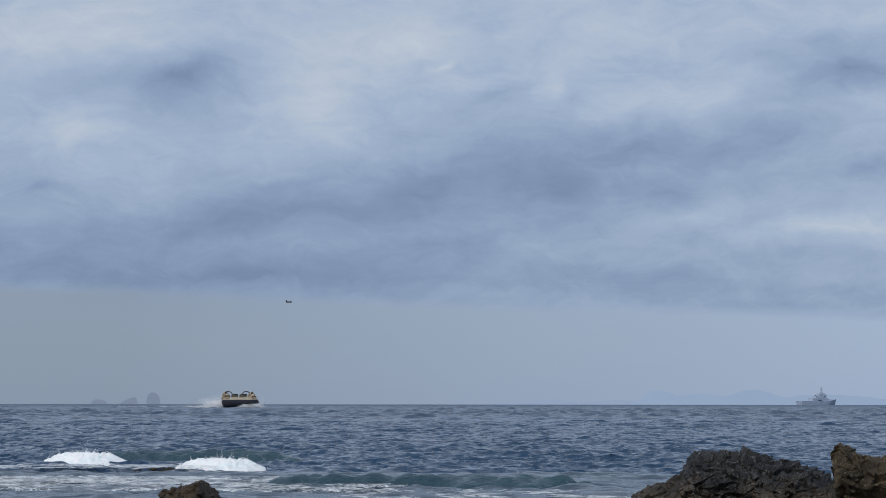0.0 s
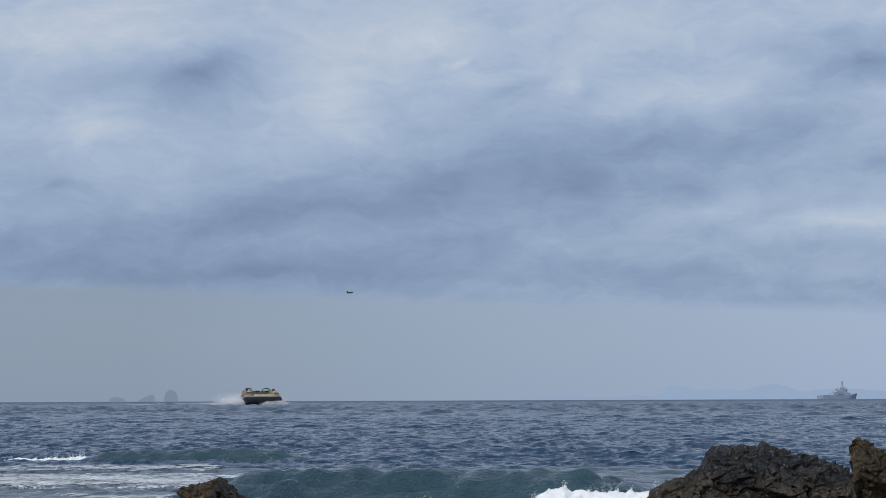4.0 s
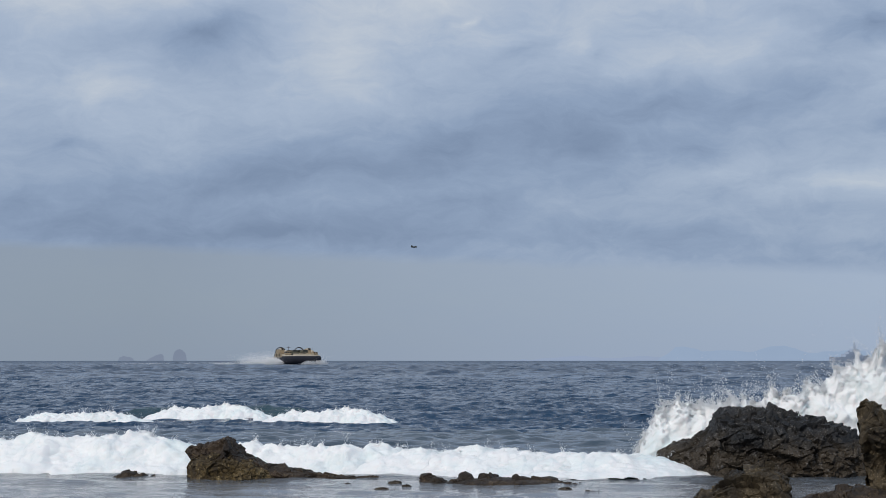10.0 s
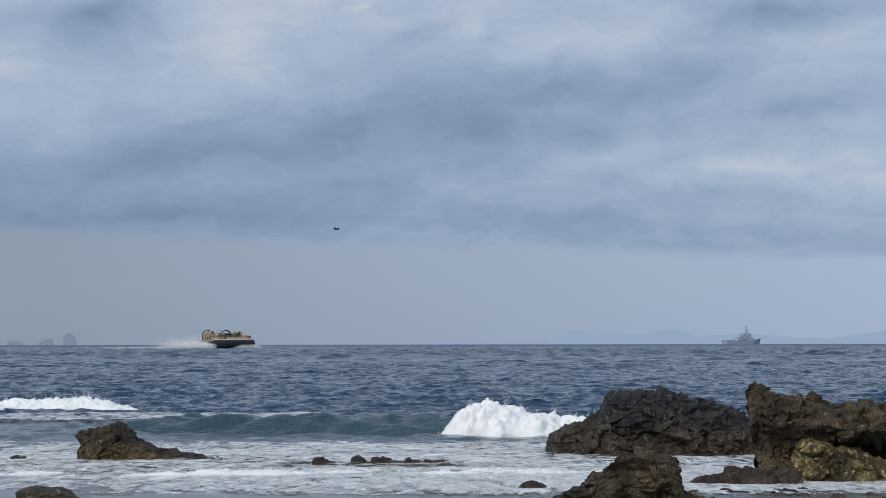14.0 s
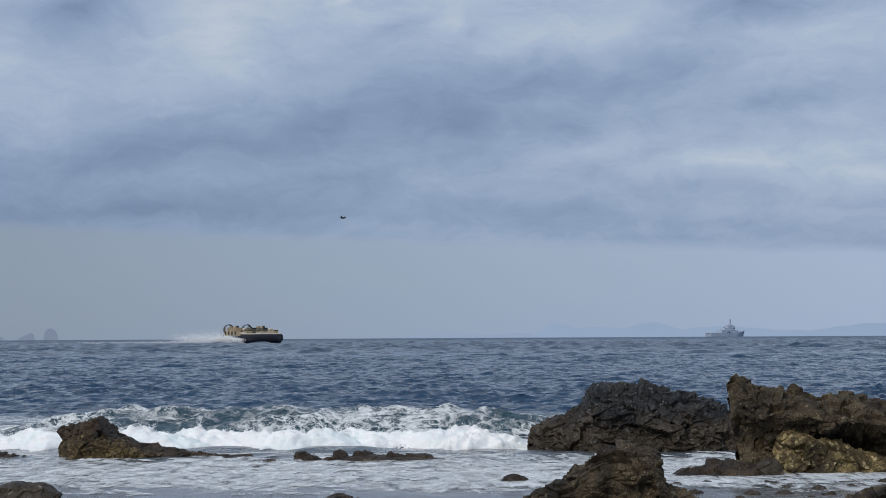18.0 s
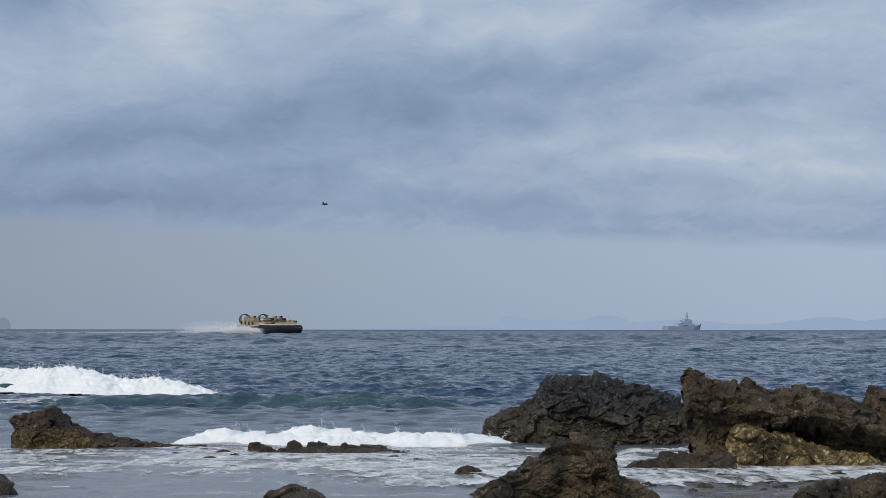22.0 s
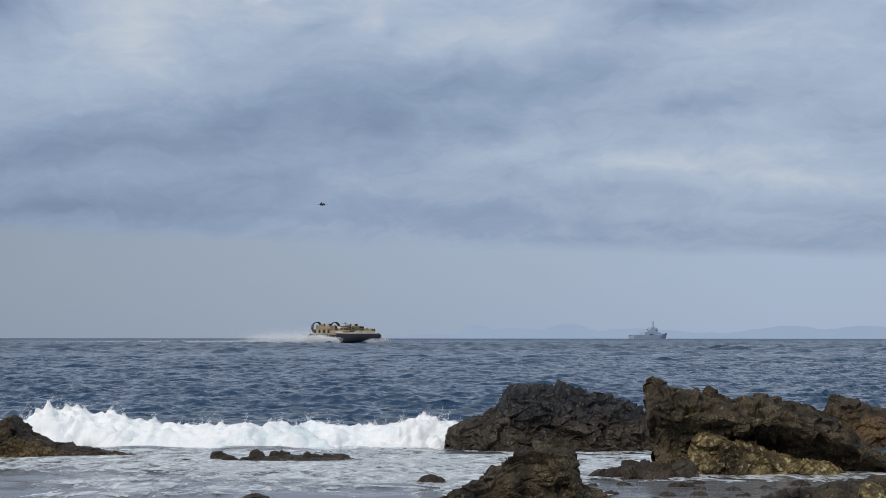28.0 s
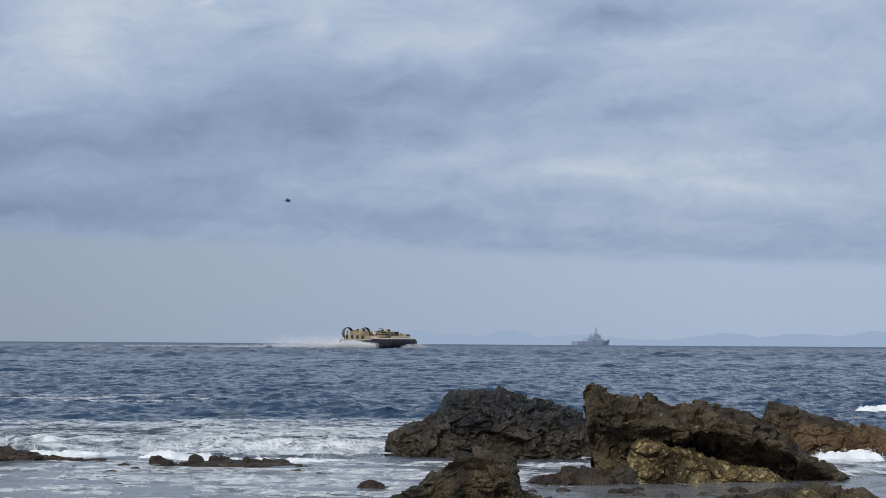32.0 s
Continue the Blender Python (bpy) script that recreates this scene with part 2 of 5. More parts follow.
def make_rock(name, dark, mid, pale, pale_from, rough=0.75, weed=None, pits=0.0):
    """Sea rock: mottled stone, pale specks, dark grit; weed: the colour of the growth on its lower part; pits: dark hollows between barnacles."""
    m, N = material(name)
    p = place(N)
    big, small, grit = N.noise(p, 1.7, 5.0, 0.6, 0.6), N.noise(p, 9.0, 6.0, 0.65), N.noise(p, 42.0, 4.0)
    c = N.mix(N.ramp(big, (0.35, (0, 0, 0)), (0.68, (1, 1, 1))), (*dark, 1), (*mid, 1))
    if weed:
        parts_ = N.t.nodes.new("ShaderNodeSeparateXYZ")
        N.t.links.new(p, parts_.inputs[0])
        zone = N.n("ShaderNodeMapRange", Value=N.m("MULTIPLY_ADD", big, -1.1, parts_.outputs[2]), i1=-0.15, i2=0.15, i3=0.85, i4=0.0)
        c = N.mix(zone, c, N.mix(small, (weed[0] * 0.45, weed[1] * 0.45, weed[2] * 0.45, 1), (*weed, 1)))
    c = N.mix(N.ramp(small, (pale_from, (0, 0, 0)), (pale_from + 0.12, (1, 1, 1))), c, (*pale, 1))
    c = N.mix(N.m("MULTIPLY", N.ramp(grit, (0.3, (1, 1, 1)), (0.5, (0, 0, 0))), 0.55), c, (dark[0] * 0.5, dark[1] * 0.5, dark[2] * 0.5, 1))
    tone_ = N.noise(p, 4.5, 6.0, 0.7, 0.4)
    c = N.mix(N.ramp(tone_, (0.30, (0.9, 0.9, 0.9)), (0.55, (0, 0, 0))), c, N.mix(1.0, c, (0.38, 0.36, 0.34, 1), "MULTIPLY"))
    specks = N.n("ShaderNodeTexVoronoi", Vector=p, Scale=24.0)
    c = N.mix(N.m("MULTIPLY", N.ramp(specks, (0.16, (0.8, 0.8, 0.8)), (0.26, (0, 0, 0))), N.ramp(big, (0.45, (0, 0, 0)), (0.6, (1, 1, 1)))), c, (*pale, 1))
    cell = N.n("ShaderNodeTexVoronoi", Vector=p, Scale=17.0)
    if pits:
        c = N.mix(N.m("MULTIPLY", N.ramp(cell, (0.45, (0, 0, 0)), (0.75, (1, 1, 1))), pits), c, (*dark, 1))
    h = N.m("ADD", N.m("MULTIPLY", small, 1.2), N.m("ADD", N.m("MULTIPLY", grit, 0.4), N.m("MULTIPLY", cell, -0.4)))
    finish(N, c, N.ramp(big, (0.3, (rough - 0.2,) * 3), (0.7, (rough,) * 3)), h, 0.7, 0.045, Specular__IOR__Level=0.28)
    return m


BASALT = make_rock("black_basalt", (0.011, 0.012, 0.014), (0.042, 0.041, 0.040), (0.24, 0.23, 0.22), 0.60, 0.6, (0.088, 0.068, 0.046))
BROWN = make_rock("brown_rock", (0.018, 0.014, 0.009), (0.108, 0.082, 0.047), (0.27, 0.22, 0.15), 0.60)
RUSTY = make_rock("brown_rock_with_rusty_foot", (0.018, 0.014, 0.010), (0.085, 0.066, 0.044), (0.24, 0.19, 0.13), 0.61, 0.75, (0.20, 0.125, 0.060))
PALE = make_rock("pale_barnacled_stone", (0.045, 0.034, 0.018), (0.34, 0.255, 0.110), (0.58, 0.48, 0.26), 0.53, 0.8, None, 0.85)
WEEDY = make_rock("wet_brown_stone", (0.018, 0.013, 0.009), (0.072, 0.050, 0.033), (0.22, 0.17, 0.10), 0.61, 0.65)
OCHRE = make_rock("ochre_stone", (0.026, 0.019, 0.011), (0.19, 0.135, 0.060), (0.36, 0.28, 0.15), 0.57, 0.75, None, 0.7)


def paint(name, colour, rough=0.5, wear=0.25, metal=0.0, scale=0.8):
    m, N = material(name)
    p = place(N)
    d = tuple(c * (1 - wear) for c in colour)
    c = N.mix(N.ramp(N.noise(p, scale, 6.0, 0.65), (0.38, (0, 0, 0)), (0.62, (1, 1, 1))), (*d, 1), (*colour, 1))
    finish(N, c, rough, N.noise(p, scale * 6, 3.0), 0.15, 0.02, metal)
    return m

# ---- shared tools ----
_perm = np.random.RandomState(7).permutation(256)
_perm = np.concatenate([_perm, _perm, _perm])
_grad = np.random.RandomState(8).normal(size=(256, 3))
_grad /= np.linalg.norm(_grad, axis=1)[:, None]


def gnoise(p):
    """Smooth noise, about -0.7 to 0.7, at the rows of p."""
    i = np.floor(p).astype(int)
    f = p - i
    w = f * f * f * (f * (f * 6 - 15) + 10)
    out = np.zeros(len(p))
    for c in range(8):
        o = np.array([c & 1, c >> 1 & 1, c >> 2 & 1])
        k = (i + o) & 255
        h = _perm[_perm[_perm[k[:, 0]] + k[:, 1]] + k[:, 2]]
        ww = np.prod(np.where(o, w, 1 - w), axis=1)
        out += ww * np.einsum("ij,ij->i", _grad[h], f - o)
    return out


def fbm(p, octaves=5, gain=0.5, ridged=False):
    out, a = np.zeros(len(p)), 1.0
    for k in range(octaves):
        n = gnoise(p * 2.03 ** k + 17.3 * k)
        out += a * ((0.45 - 2 * np.abs(n)) if ridged else n)
        a *= gain
    return out


def cells(p):
    """Distance to the nearest and second nearest of scattered points, one in each unit cell, and a facet of its own tilt for each."""
    i = np.floor(p).astype(int)
    d1, d2, tilt = np.full(len(p), 9.0), np.full(len(p), 9.0), np.zeros(len(p))
    for c in range(27):
        o = np.array([c % 3 - 1, c // 3 % 3 - 1, c // 9 - 1])
        k = (i + o) & 255
        h = _perm[_perm[_perm[k[:, 0]] + k[:, 1]] + k[:, 2]]
        d = np.linalg.norm(i + o + 0.5 + 0.5 * _grad[h] - p, axis=1)
        near = d < d1
        tilt = np.where(near, np.einsum("ij,ij->i", _grad[(h * 7 + 3) & 255], p - (i + o + 0.5 + 0.5 * _grad[h])) + 0.5 * _grad[h][:, 0], tilt)
        d2 = np.minimum(d2, np.maximum(d, d1))
        d1 = np.minimum(d1, d)
    return d1, d2, tilt


def grid_mesh(name, P, nu, nv, keep=None, smooth=True):
    """A mesh from nu x nv rows of points; keep: which of the (nu-1) x (nv-1) faces stay."""
    a = (np.arange(nu - 1)[:, None] * nv + np.arange(nv - 1)).ravel()
    F = np.stack([a, a + nv, a + nv + 1, a + 1], 1)
    if keep is not None:
        F = F[keep.ravel()]
        used, F = np.unique(F, return_inverse=True)
        P, F = P[used], F.reshape(-1, 4)
    me = bpy.data.meshes.new(name)
    me.vertices.add(len(P))
    me.vertices.foreach_set("co", P.astype(np.float32).ravel())
    me.loops.add(F.size)
    me.loops.foreach_set("vertex_index", F.astype(np.int32).ravel())
    me.polygons.add(len(F))
    me.polygons.foreach_set("loop_start", np.arange(0, F.size, 4, dtype=np.int32))
    me.polygons.foreach_set("loop_total", np.full(len(F), 4, dtype=np.int32))
    me.polygons.foreach_set("use_smooth", np.full(len(F), smooth))
    me.update(calc_edges=True)
    return me


def obj(name, me, mat, parent=None, label=""):
    ob = new(name, me)
    if not me.materials:
        me.materials.append(mat)
    if parent:
        ob.parent = parent
    return tagged(ob, label)


def part(name, bm, mat, parent, label="", at=None, smooth=False):
    """Links a bmesh as one mesh object under a thing or a part."""
    me = bpy.data.meshes.new(name)
    if smooth:
        for f in bm.faces:
            f.smooth = True
    bm.to_mesh(me)
    bm.free()
    ob = obj(name, me, mat, parent, label)
    if at is not None:
        ob.matrix_local = at
    return ob


def thing(name, label, category, group="", at=None):
    ob = tagged(new(name), label, category, group)
    if at is not None:
        ob.matrix_basis = at
    return ob


# ---- sea ----


class Chop:
    """Wind waves that roll towards the shore: a sum of many wave trains."""

    def __init__(self, seed, count, shortest, longest, steep, spread, heading=-90):
        r = np.random.RandomState(seed)
        self.lam = shortest * (longest / shortest) ** r.rand(count)
        d = np.radians(heading + spread * r.normal(size=count))
        self.k = 2 * np.pi / self.lam
        self.kx, self.ky = self.k * np.cos(d), self.k * np.sin(d)
        self.amp = steep * self.lam / (2 * np.pi) / np.sqrt(count) * (0.6 + 0.8 * r.rand(count))
        self.ph = r.rand(count) * 6.283

    def __call__(self, x, y, cell):
        """Heights, and the sideways pull that sharpens the crests; trains too short for the mesh are left out (cell grows along the rows)."""
        z, dx, dy = np.zeros_like(x), np.zeros_like(x), np.zeros_like(x)
        for lam, k, kx, ky, a, ph in zip(self.lam, self.k, self.kx, self.ky, self.amp, self.ph):
            n = int(np.searchsorted(cell, lam / 2.2))
            w = np.clip(lam / (2.2 * cell[:n]) - 1, 0, 1) * a
            th = kx * x[:n] + ky * y[:n] + ph
            s, c = np.sin(th), np.cos(th)
            z[:n] += w * s
            dx[:n] += w * c * kx / k
            dy[:n] += w * c * ky / k
        return z, dx, dy


CHOP = Chop(3, 150, 0.20, 1.0, 0.52, 34)
LONG = Chop(5, 60, 1.0, 4.2, 0.19, 32)
FAR = Chop(6, 60, 1.8, 8.0, 0.44, 32)
ROLL = Chop(12, 50, 7.0, 30.0, 0.14, 30)
RIPPLE = Chop(9, 40, 0.35, 2.4, 0.30, 30)


def sea_sheet():
    """Polar sheet of open water out to the horizon; crests thin out with distance."""
    rad = [44.0]
    while rad[-1] < 200:
        rad.append(rad[-1] * 1.0016)
    while rad[-1] < 5400:
        rad.append(rad[-1] * 1.006)
    while rad[-1] < 6500:
        rad.append(rad[-1] * 1.03)
    ang = np.radians(np.concatenate([[-80, -60, -42, -30], np.arange(-19.5, 19.51, 0.072), [30, 42, 60, 80]]))
    R, A = np.meshgrid(np.array(rad), ang, indexing="ij")
    x, y = (R * np.sin(A)).ravel(), (R * np.cos(A)).ravel()
    cell = (R * np.where(R < 200, 0.0016, 0.0035)).ravel()
    z, dx, dy = CHOP(x, y, cell)
    z2, dx2, dy2 = LONG(x, y, cell)
    gust = 0.85 + 0.5 * fbm(np.stack([x / 22, y / 30, x * 0], 1), 3)
    z3, dx3, dy3 = FAR(x, y, cell * 0.5)
    open_ = np.clip((R.ravel() - 90) / 250, 0, 1)
    z4, dx4, dy4 = ROLL(x, y, cell * 0.5)
    wide = np.clip((R.ravel() - 250) / 700, 0, 1)
    z3, dx3, dy3 = z3 + wide * z4, dx3 + wide * dx4, dy3 + wide * dy4
    z2, dx2, dy2 = z2 + open_ * z3, dx2 + open_ * dx3, dy2 + open_ * dy3
    calm = np.clip((5400 - R.ravel()) / 900, 0.0, 1)
    rim = np.clip((R.ravel() - 44) / 8, 0, 1)
    z = (z * gust + z2) * calm
    P = np.stack([x + 1.2 * (dx * gust + dx2) * calm, y + 1.2 * (dy * gust + dy2) * calm, z * rim - 0.5 * (1 - rim) + R.ravel() / 5000], 1)
    return obj("sea", grid_mesh("sea", P, *R.shape), SEA)


def pool_sheet():
    """Shallow water inside the breakers; it sinks away under the open sea."""
    yy = np.concatenate([np.linspace(4, 20, 9)[:-1], np.linspace(20, 36, 150)[:-1], np.linspace(36, 66, 200)])
    tt = np.tan(np.radians(np.arange(-26, 26.01, 0.16)))
    Y, T = np.meshgrid(yy, tt, indexing="ij")
    x, y = (Y * T).ravel(), Y.ravel()
    cell = np.maximum(y * 0.0028, 0.09)
    z, dx, dy = RIPPLE(x, y, cell)
    z2, dx2, dy2 = CHOP(x + 300, y, cell)
    g = np.clip((y - 31) / 16, 0, 1)
    z = z * (0.31 + 0.4 * g) * (0.6 + 0.9 * np.clip(fbm(np.stack([x / 2.5, y / 4, x * 0], 1), 3) + 0.4, 0, 1)) + z2 * g * 0.65
    sink = np.clip((y - 54) / 12, 0, 1) ** 2
    P = np.stack([x + 0.55 * g * dx2, y + 0.55 * g * dy2, z - 1.0 * sink], 1)
    return obj("tide_pool_water", grid_mesh("tide_pool_water", P, *Y.shape), POOL)


sea = tagged(sea_sheet(), "choppy blue-grey open sea under an overcast sky", "sea", kind="structure")
pool = tagged(pool_sheet(), "shallow grey water between the shore rocks", "water", kind="structure")


def seabed():
    """The stony shore: under the camera it is dry, then it dips below the water."""
    yy, xx = np.concatenate([np.linspace(-40, 70, 56), [150, 700, 5500]]), np.concatenate([[-900, -200], np.linspace(-40, 40, 41), [200, 900]])
    Y, X = np.meshgrid(yy, xx, indexing="ij")
    z = np.interp(Y, [-40, 0, 16, 24, 40, 70, 5500], [2.2, 0.42, 0.05, -0.35, -0.7, -2.2, -30]) + 0.12 * gnoise(np.stack([X.ravel() / 2.7, Y.ravel() / 2.7, X.ravel() * 0], 1)).reshape(X.shape)
    return obj("ground", grid_mesh("ground", np.stack([X, Y, z], -1).reshape(-1, 3), *Y.shape), WEEDY)


tagged(seabed(), "dark stony shore dipping under the water", "ground", kind="structure")

# ---- far land ----


def far_haze(name, colour, glow):
    """Land seen through kilometres of sea air: a plain backdrop, haze put in as even glow."""
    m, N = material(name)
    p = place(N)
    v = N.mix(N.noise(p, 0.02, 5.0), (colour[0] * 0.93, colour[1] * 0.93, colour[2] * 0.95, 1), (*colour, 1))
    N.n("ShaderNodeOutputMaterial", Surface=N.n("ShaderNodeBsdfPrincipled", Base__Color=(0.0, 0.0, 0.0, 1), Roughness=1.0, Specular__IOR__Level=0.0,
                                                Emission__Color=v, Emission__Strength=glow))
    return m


HILL_FAR = far_haze("distant_hills_glow", (0.292, 0.390, 0.545), 1.0)
HILL_LOW = far_haze("distant_low_coast_glow", (0.292, 0.372, 0.520), 1.0)
ISLET = far_haze("distant_rock_glow", (0.200, 0.248, 0.340), 1.0)


def hill_range(name, az0, az1, peaks, base, dist, mat, label, seed):
    """A long ridge on the horizon: peaks are bearing, half width, height, all in degrees."""
    az = np.arange(az0, az1, 0.03)
    h = np.full_like(az, base)
    for a, w, k in peaks:
        h = np.maximum(h, k / (1 + ((az - a) / w) ** 2) ** 1.2)
    h = h + 0.05 * fbm(np.stack([az * 2.3, az * 0 + seed, az * 0], 1), 5)
    ends = np.clip(np.minimum(az - az0, az1 - az) / 0.8, 0, 1)
    h = np.maximum(h * ends, 0.0)
    prof = [(-60, 0.0), (-45, 0.45), (-20, 0.85), (0, 1.0), (30, 0.7), (80, 0.0)]
    P = []
    for a, k in zip(az, h):
        for dy, q in prof:
            d = dist + dy
            P.append((math.tan(radians(a)) * d, d, -3 + (math.tan(radians(k)) * dist + 3) * q))
    ob = obj(name, grid_mesh(name, np.array(P), len(az), len(prof)), mat)
    return tagged(ob, label, "hills", kind="structure")


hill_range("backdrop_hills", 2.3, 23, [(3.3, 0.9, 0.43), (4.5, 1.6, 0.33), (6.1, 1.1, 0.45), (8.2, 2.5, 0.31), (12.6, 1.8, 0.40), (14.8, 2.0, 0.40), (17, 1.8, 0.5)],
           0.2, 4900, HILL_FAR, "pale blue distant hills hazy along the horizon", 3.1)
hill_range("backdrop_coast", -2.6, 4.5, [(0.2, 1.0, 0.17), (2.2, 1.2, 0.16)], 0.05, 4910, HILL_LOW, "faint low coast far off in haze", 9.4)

# ---- rocks ----


def rock_mesh(name, stations, heights, base, depth, undercut=0.0, lean=0.0, crag=0.10, seed=0.0, nu=150, nv=110, foot=0.45, brow=0.62, back=0.55, grain=1.0, tuck=0.0):
    """A rock as a run of cross-sections: heights over places along its length, a front that can be hollowed under its brow, and a rough skin."""
    u = np.linspace(stations[0], stations[-1], nu)
    h = np.interp(u, stations, heights)
    h = np.convolve(np.pad(h, 2, mode="edge"), [0.0, 0.2, 0.6, 0.2, 0.0], "valid")
    s = np.linspace(0, 1, nv)
    U, S = np.meshgrid(u, s, indexing="ij")
    H = h[:, None] + base + 0 * U
    e = (U - stations[0]) / (stations[-1] - stations[0])
    round_ = np.clip(1 - np.abs(2 * e - 1) ** 3.5, 0.03, 1) ** 0.5
    half = depth * (0.35 + 0.65 * H / H.max()) * round_
    front = np.clip(S / 0.62, 0, 1)
    rear = np.clip((S - 0.62) / 0.38, 0, 1)
    z = np.where(S < 0.62, np.sin(front * np.pi / 2) ** 0.85, 1 - rear ** 1.8) * H - base
    y = np.where(S < 0.62, -half * (1 - front ** 2.6) , half * back * 2 * rear ** 0.8)
    zn = np.clip((z + base) / np.maximum(H, 1e-3), 0, 1)
    y = y + undercut * half * np.exp(-((zn - foot) / 0.2) ** 2) * (S < 0.62) - 0.35 * undercut * half * np.exp(-((zn - brow - 0.12) / 0.14) ** 2) * (S < 0.62)
    x = U + lean * (zn - 0.5) * H + tuck * np.clip(1.05 - zn, 0, 1) ** 0.8 * np.exp(-e * 6)
    P = np.stack([x, y, z], -1).reshape(-1, 3)
    G = P.reshape(nu, nv, 3)
    n = np.cross(np.gradient(G, axis=0), np.gradient(G, axis=1))
    n = (n / np.maximum(np.linalg.norm(n, axis=2), 1e-9)[..., None]).reshape(-1, 3)
    q = P + seed * 3.7
    w = q + 0.25 * np.stack([gnoise(q * 2.1), gnoise(q * 2.1 + 9), gnoise(q * 2.1 + 23)], 1)
    a1, a2, af = cells(w * np.array([1.9, 1.9, 2.9]))
    b1, b2, bf = cells(w * np.array([4.6, 4.6, 7.0]))
    d = crag * (0.8 * fbm(q * 1.5, 2) + 0.30 * fbm(q * 3.2, 3, 0.55, True) + 0.75 * af + 0.30 * np.clip(a2 - a1, 0, 0.25) + 0.36 * bf + 0.22 * np.clip(b2 - b1, 0, 0.2))
    # broken edges and knobs, finer on small rocks
    f = q * grain
    c1, c2, cf = cells(f * np.array([7.0, 7.0, 9.5]) + 0.3 * gnoise(f * 5.0)[:, None])
    e1, e2, ef = cells(f * 17.0)
    patchy = np.clip(0.6 + 1.6 * gnoise(q * 1.3 + 40), 0.15, 1.5)
    d += 0.8 * crag * patchy * (0.34 * cf + 0.26 * np.clip(c2 - c1, 0, 0.3) - 0.10 + 0.06 * ef + 0.10 * fbm(f * 11, 3, 0.6, True)) / grain ** 0.5
    d -= d.mean() + 0.3 * crag
    P = P + n * (d * (0.35 + 0.65 * np.clip(H.ravel() / H.max(), 0, 1)))[:, None]
    return grid_mesh(name, P, nu, nv, smooth=False)


def rock(name, label, at, mat, group="shore rocks", **kw):
    ob = obj(name, rock_mesh(name, **kw), mat)
    ob.location = at
    return tagged(ob, label, "rock", group)


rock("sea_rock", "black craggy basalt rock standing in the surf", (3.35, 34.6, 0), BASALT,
     stations=[-1.86, -1.78, -1.62, -1.25, -0.92, -0.80, -0.62, -0.25, 0.25, 0.72, 1.1, 1.5, 1.8, 2.15],
     heights=[0.10, 0.38, 0.50, 0.62, 0.78, 1.06, 1.10, 1.13, 1.15, 1.08, 0.97, 0.82, 0.62, 0.3],
     base=0.6, depth=1.25, crag=0.17, seed=1.3, nu=320, nv=220, undercut=0.0, brow=0.6)
brown = thing("sea_rock", "large brown overhanging rock with a pale barnacled foot", "rock", "shore rocks", pose(6.05, 28.6, 0))
obj("rock_body", rock_mesh("rock_body",
    stations=[-1.95, -1.86, -1.75, -1.62, -1.5, -1.15, -1.08, -0.92, -0.6, -0.25, 0.0, 0.3, 0.6, 1.05, 1.45, 2.15],
    heights=[1.34, 1.47, 1.52, 1.49, 1.27, 1.25, 1.18, 1.24, 1.12, 1.14, 1.16, 1.05, 1.0, 0.76, 0.50, 0.04],
    base=0.6, depth=1.1, crag=0.14, seed=4.1, nu=330, nv=220, undercut=0.68, foot=0.5, brow=0.66, tuck=0.36), BROWN, brown)
foot = obj("barnacled_foot", rock_mesh("barnacled_foot",
    stations=[-1.3, -1.15, -0.95, -0.6, -0.2, 0.3, 0.8, 1.15], heights=[0.1, 0.55, 0.66, 0.5, 0.42, 0.3, 0.2, 0.03],
    base=0.4, depth=0.5, crag=0.16, seed=6.6, nu=230, nv=140, grain=1.5), PALE, brown, "pale yellow barnacle-covered foot")
foot.location = (-0.05, -0.55, 0)
rock("sea_rock", "dark rock ridge with a reddish foot in the surf", (10.2, 35.6, 0), RUSTY,
     stations=[-1.6, -1.5, -1.3, -0.9, -0.3, 0.4, 1.1, 1.8], heights=[0.55, 0.88, 0.92, 0.82, 0.68, 0.50, 0.36, 0.1],
     base=0.6, depth=0.9, crag=0.13, seed=8.2, nu=220, nv=140)
rock("sea_rock", "mossy brown rock with a jutting top", (1.95, 22.9, 0), BROWN,
     stations=[-1.2, -0.92, -0.55, -0.28, -0.08, 0.08, 0.32, 0.55, 0.62, 0.85, 1.2], heights=[0.0, 0.19, 0.40, 0.57, 0.71, 0.76, 0.76, 0.66, 0.34, 0.19, 0.0],
     base=0.5, depth=0.75, crag=0.14, seed=2.4, nu=280, nv=200, undercut=0.2, grain=1.2)
left = thing("sea_rock", "low wedge-shaped rock with a dark cap and ochre flank", "rock", "shore rocks", pose(-5.08, 33.0, 0))
obj("rock_body", rock_mesh("rock_body",
    stations=[-1.62, -1.54, -1.28, -1.02, -0.86, -0.72, -0.48, -0.15, 0.25, 0.62, 1.02, 1.4, 1.7, 1.98],
    heights=[0.42, 0.50, 0.53, 0.57, 0.68, 0.56, 0.38, 0.27, 0.19, 0.14, 0.10, 0.06, 0.0, -0.08],
    base=0.5, depth=0.7, crag=0.12, seed=5.5, nu=260, nv=170, undercut=0.5, foot=0.45, tuck=0.62, grain=1.5), WEEDY, left)
flank = obj("ochre_flank", rock_mesh("ochre_flank", stations=[-0.6, -0.5, -0.2, 0.2, 0.6, 0.95], heights=[0.20, 0.37, 0.43, 0.38, 0.20, 0.02],
                                     base=0.4, depth=0.42, crag=0.13, seed=7.7, nu=150, nv=110, grain=1.5), OCHRE, left, "ochre stone flank")
flank.location = (-0.88, -0.42, 0)

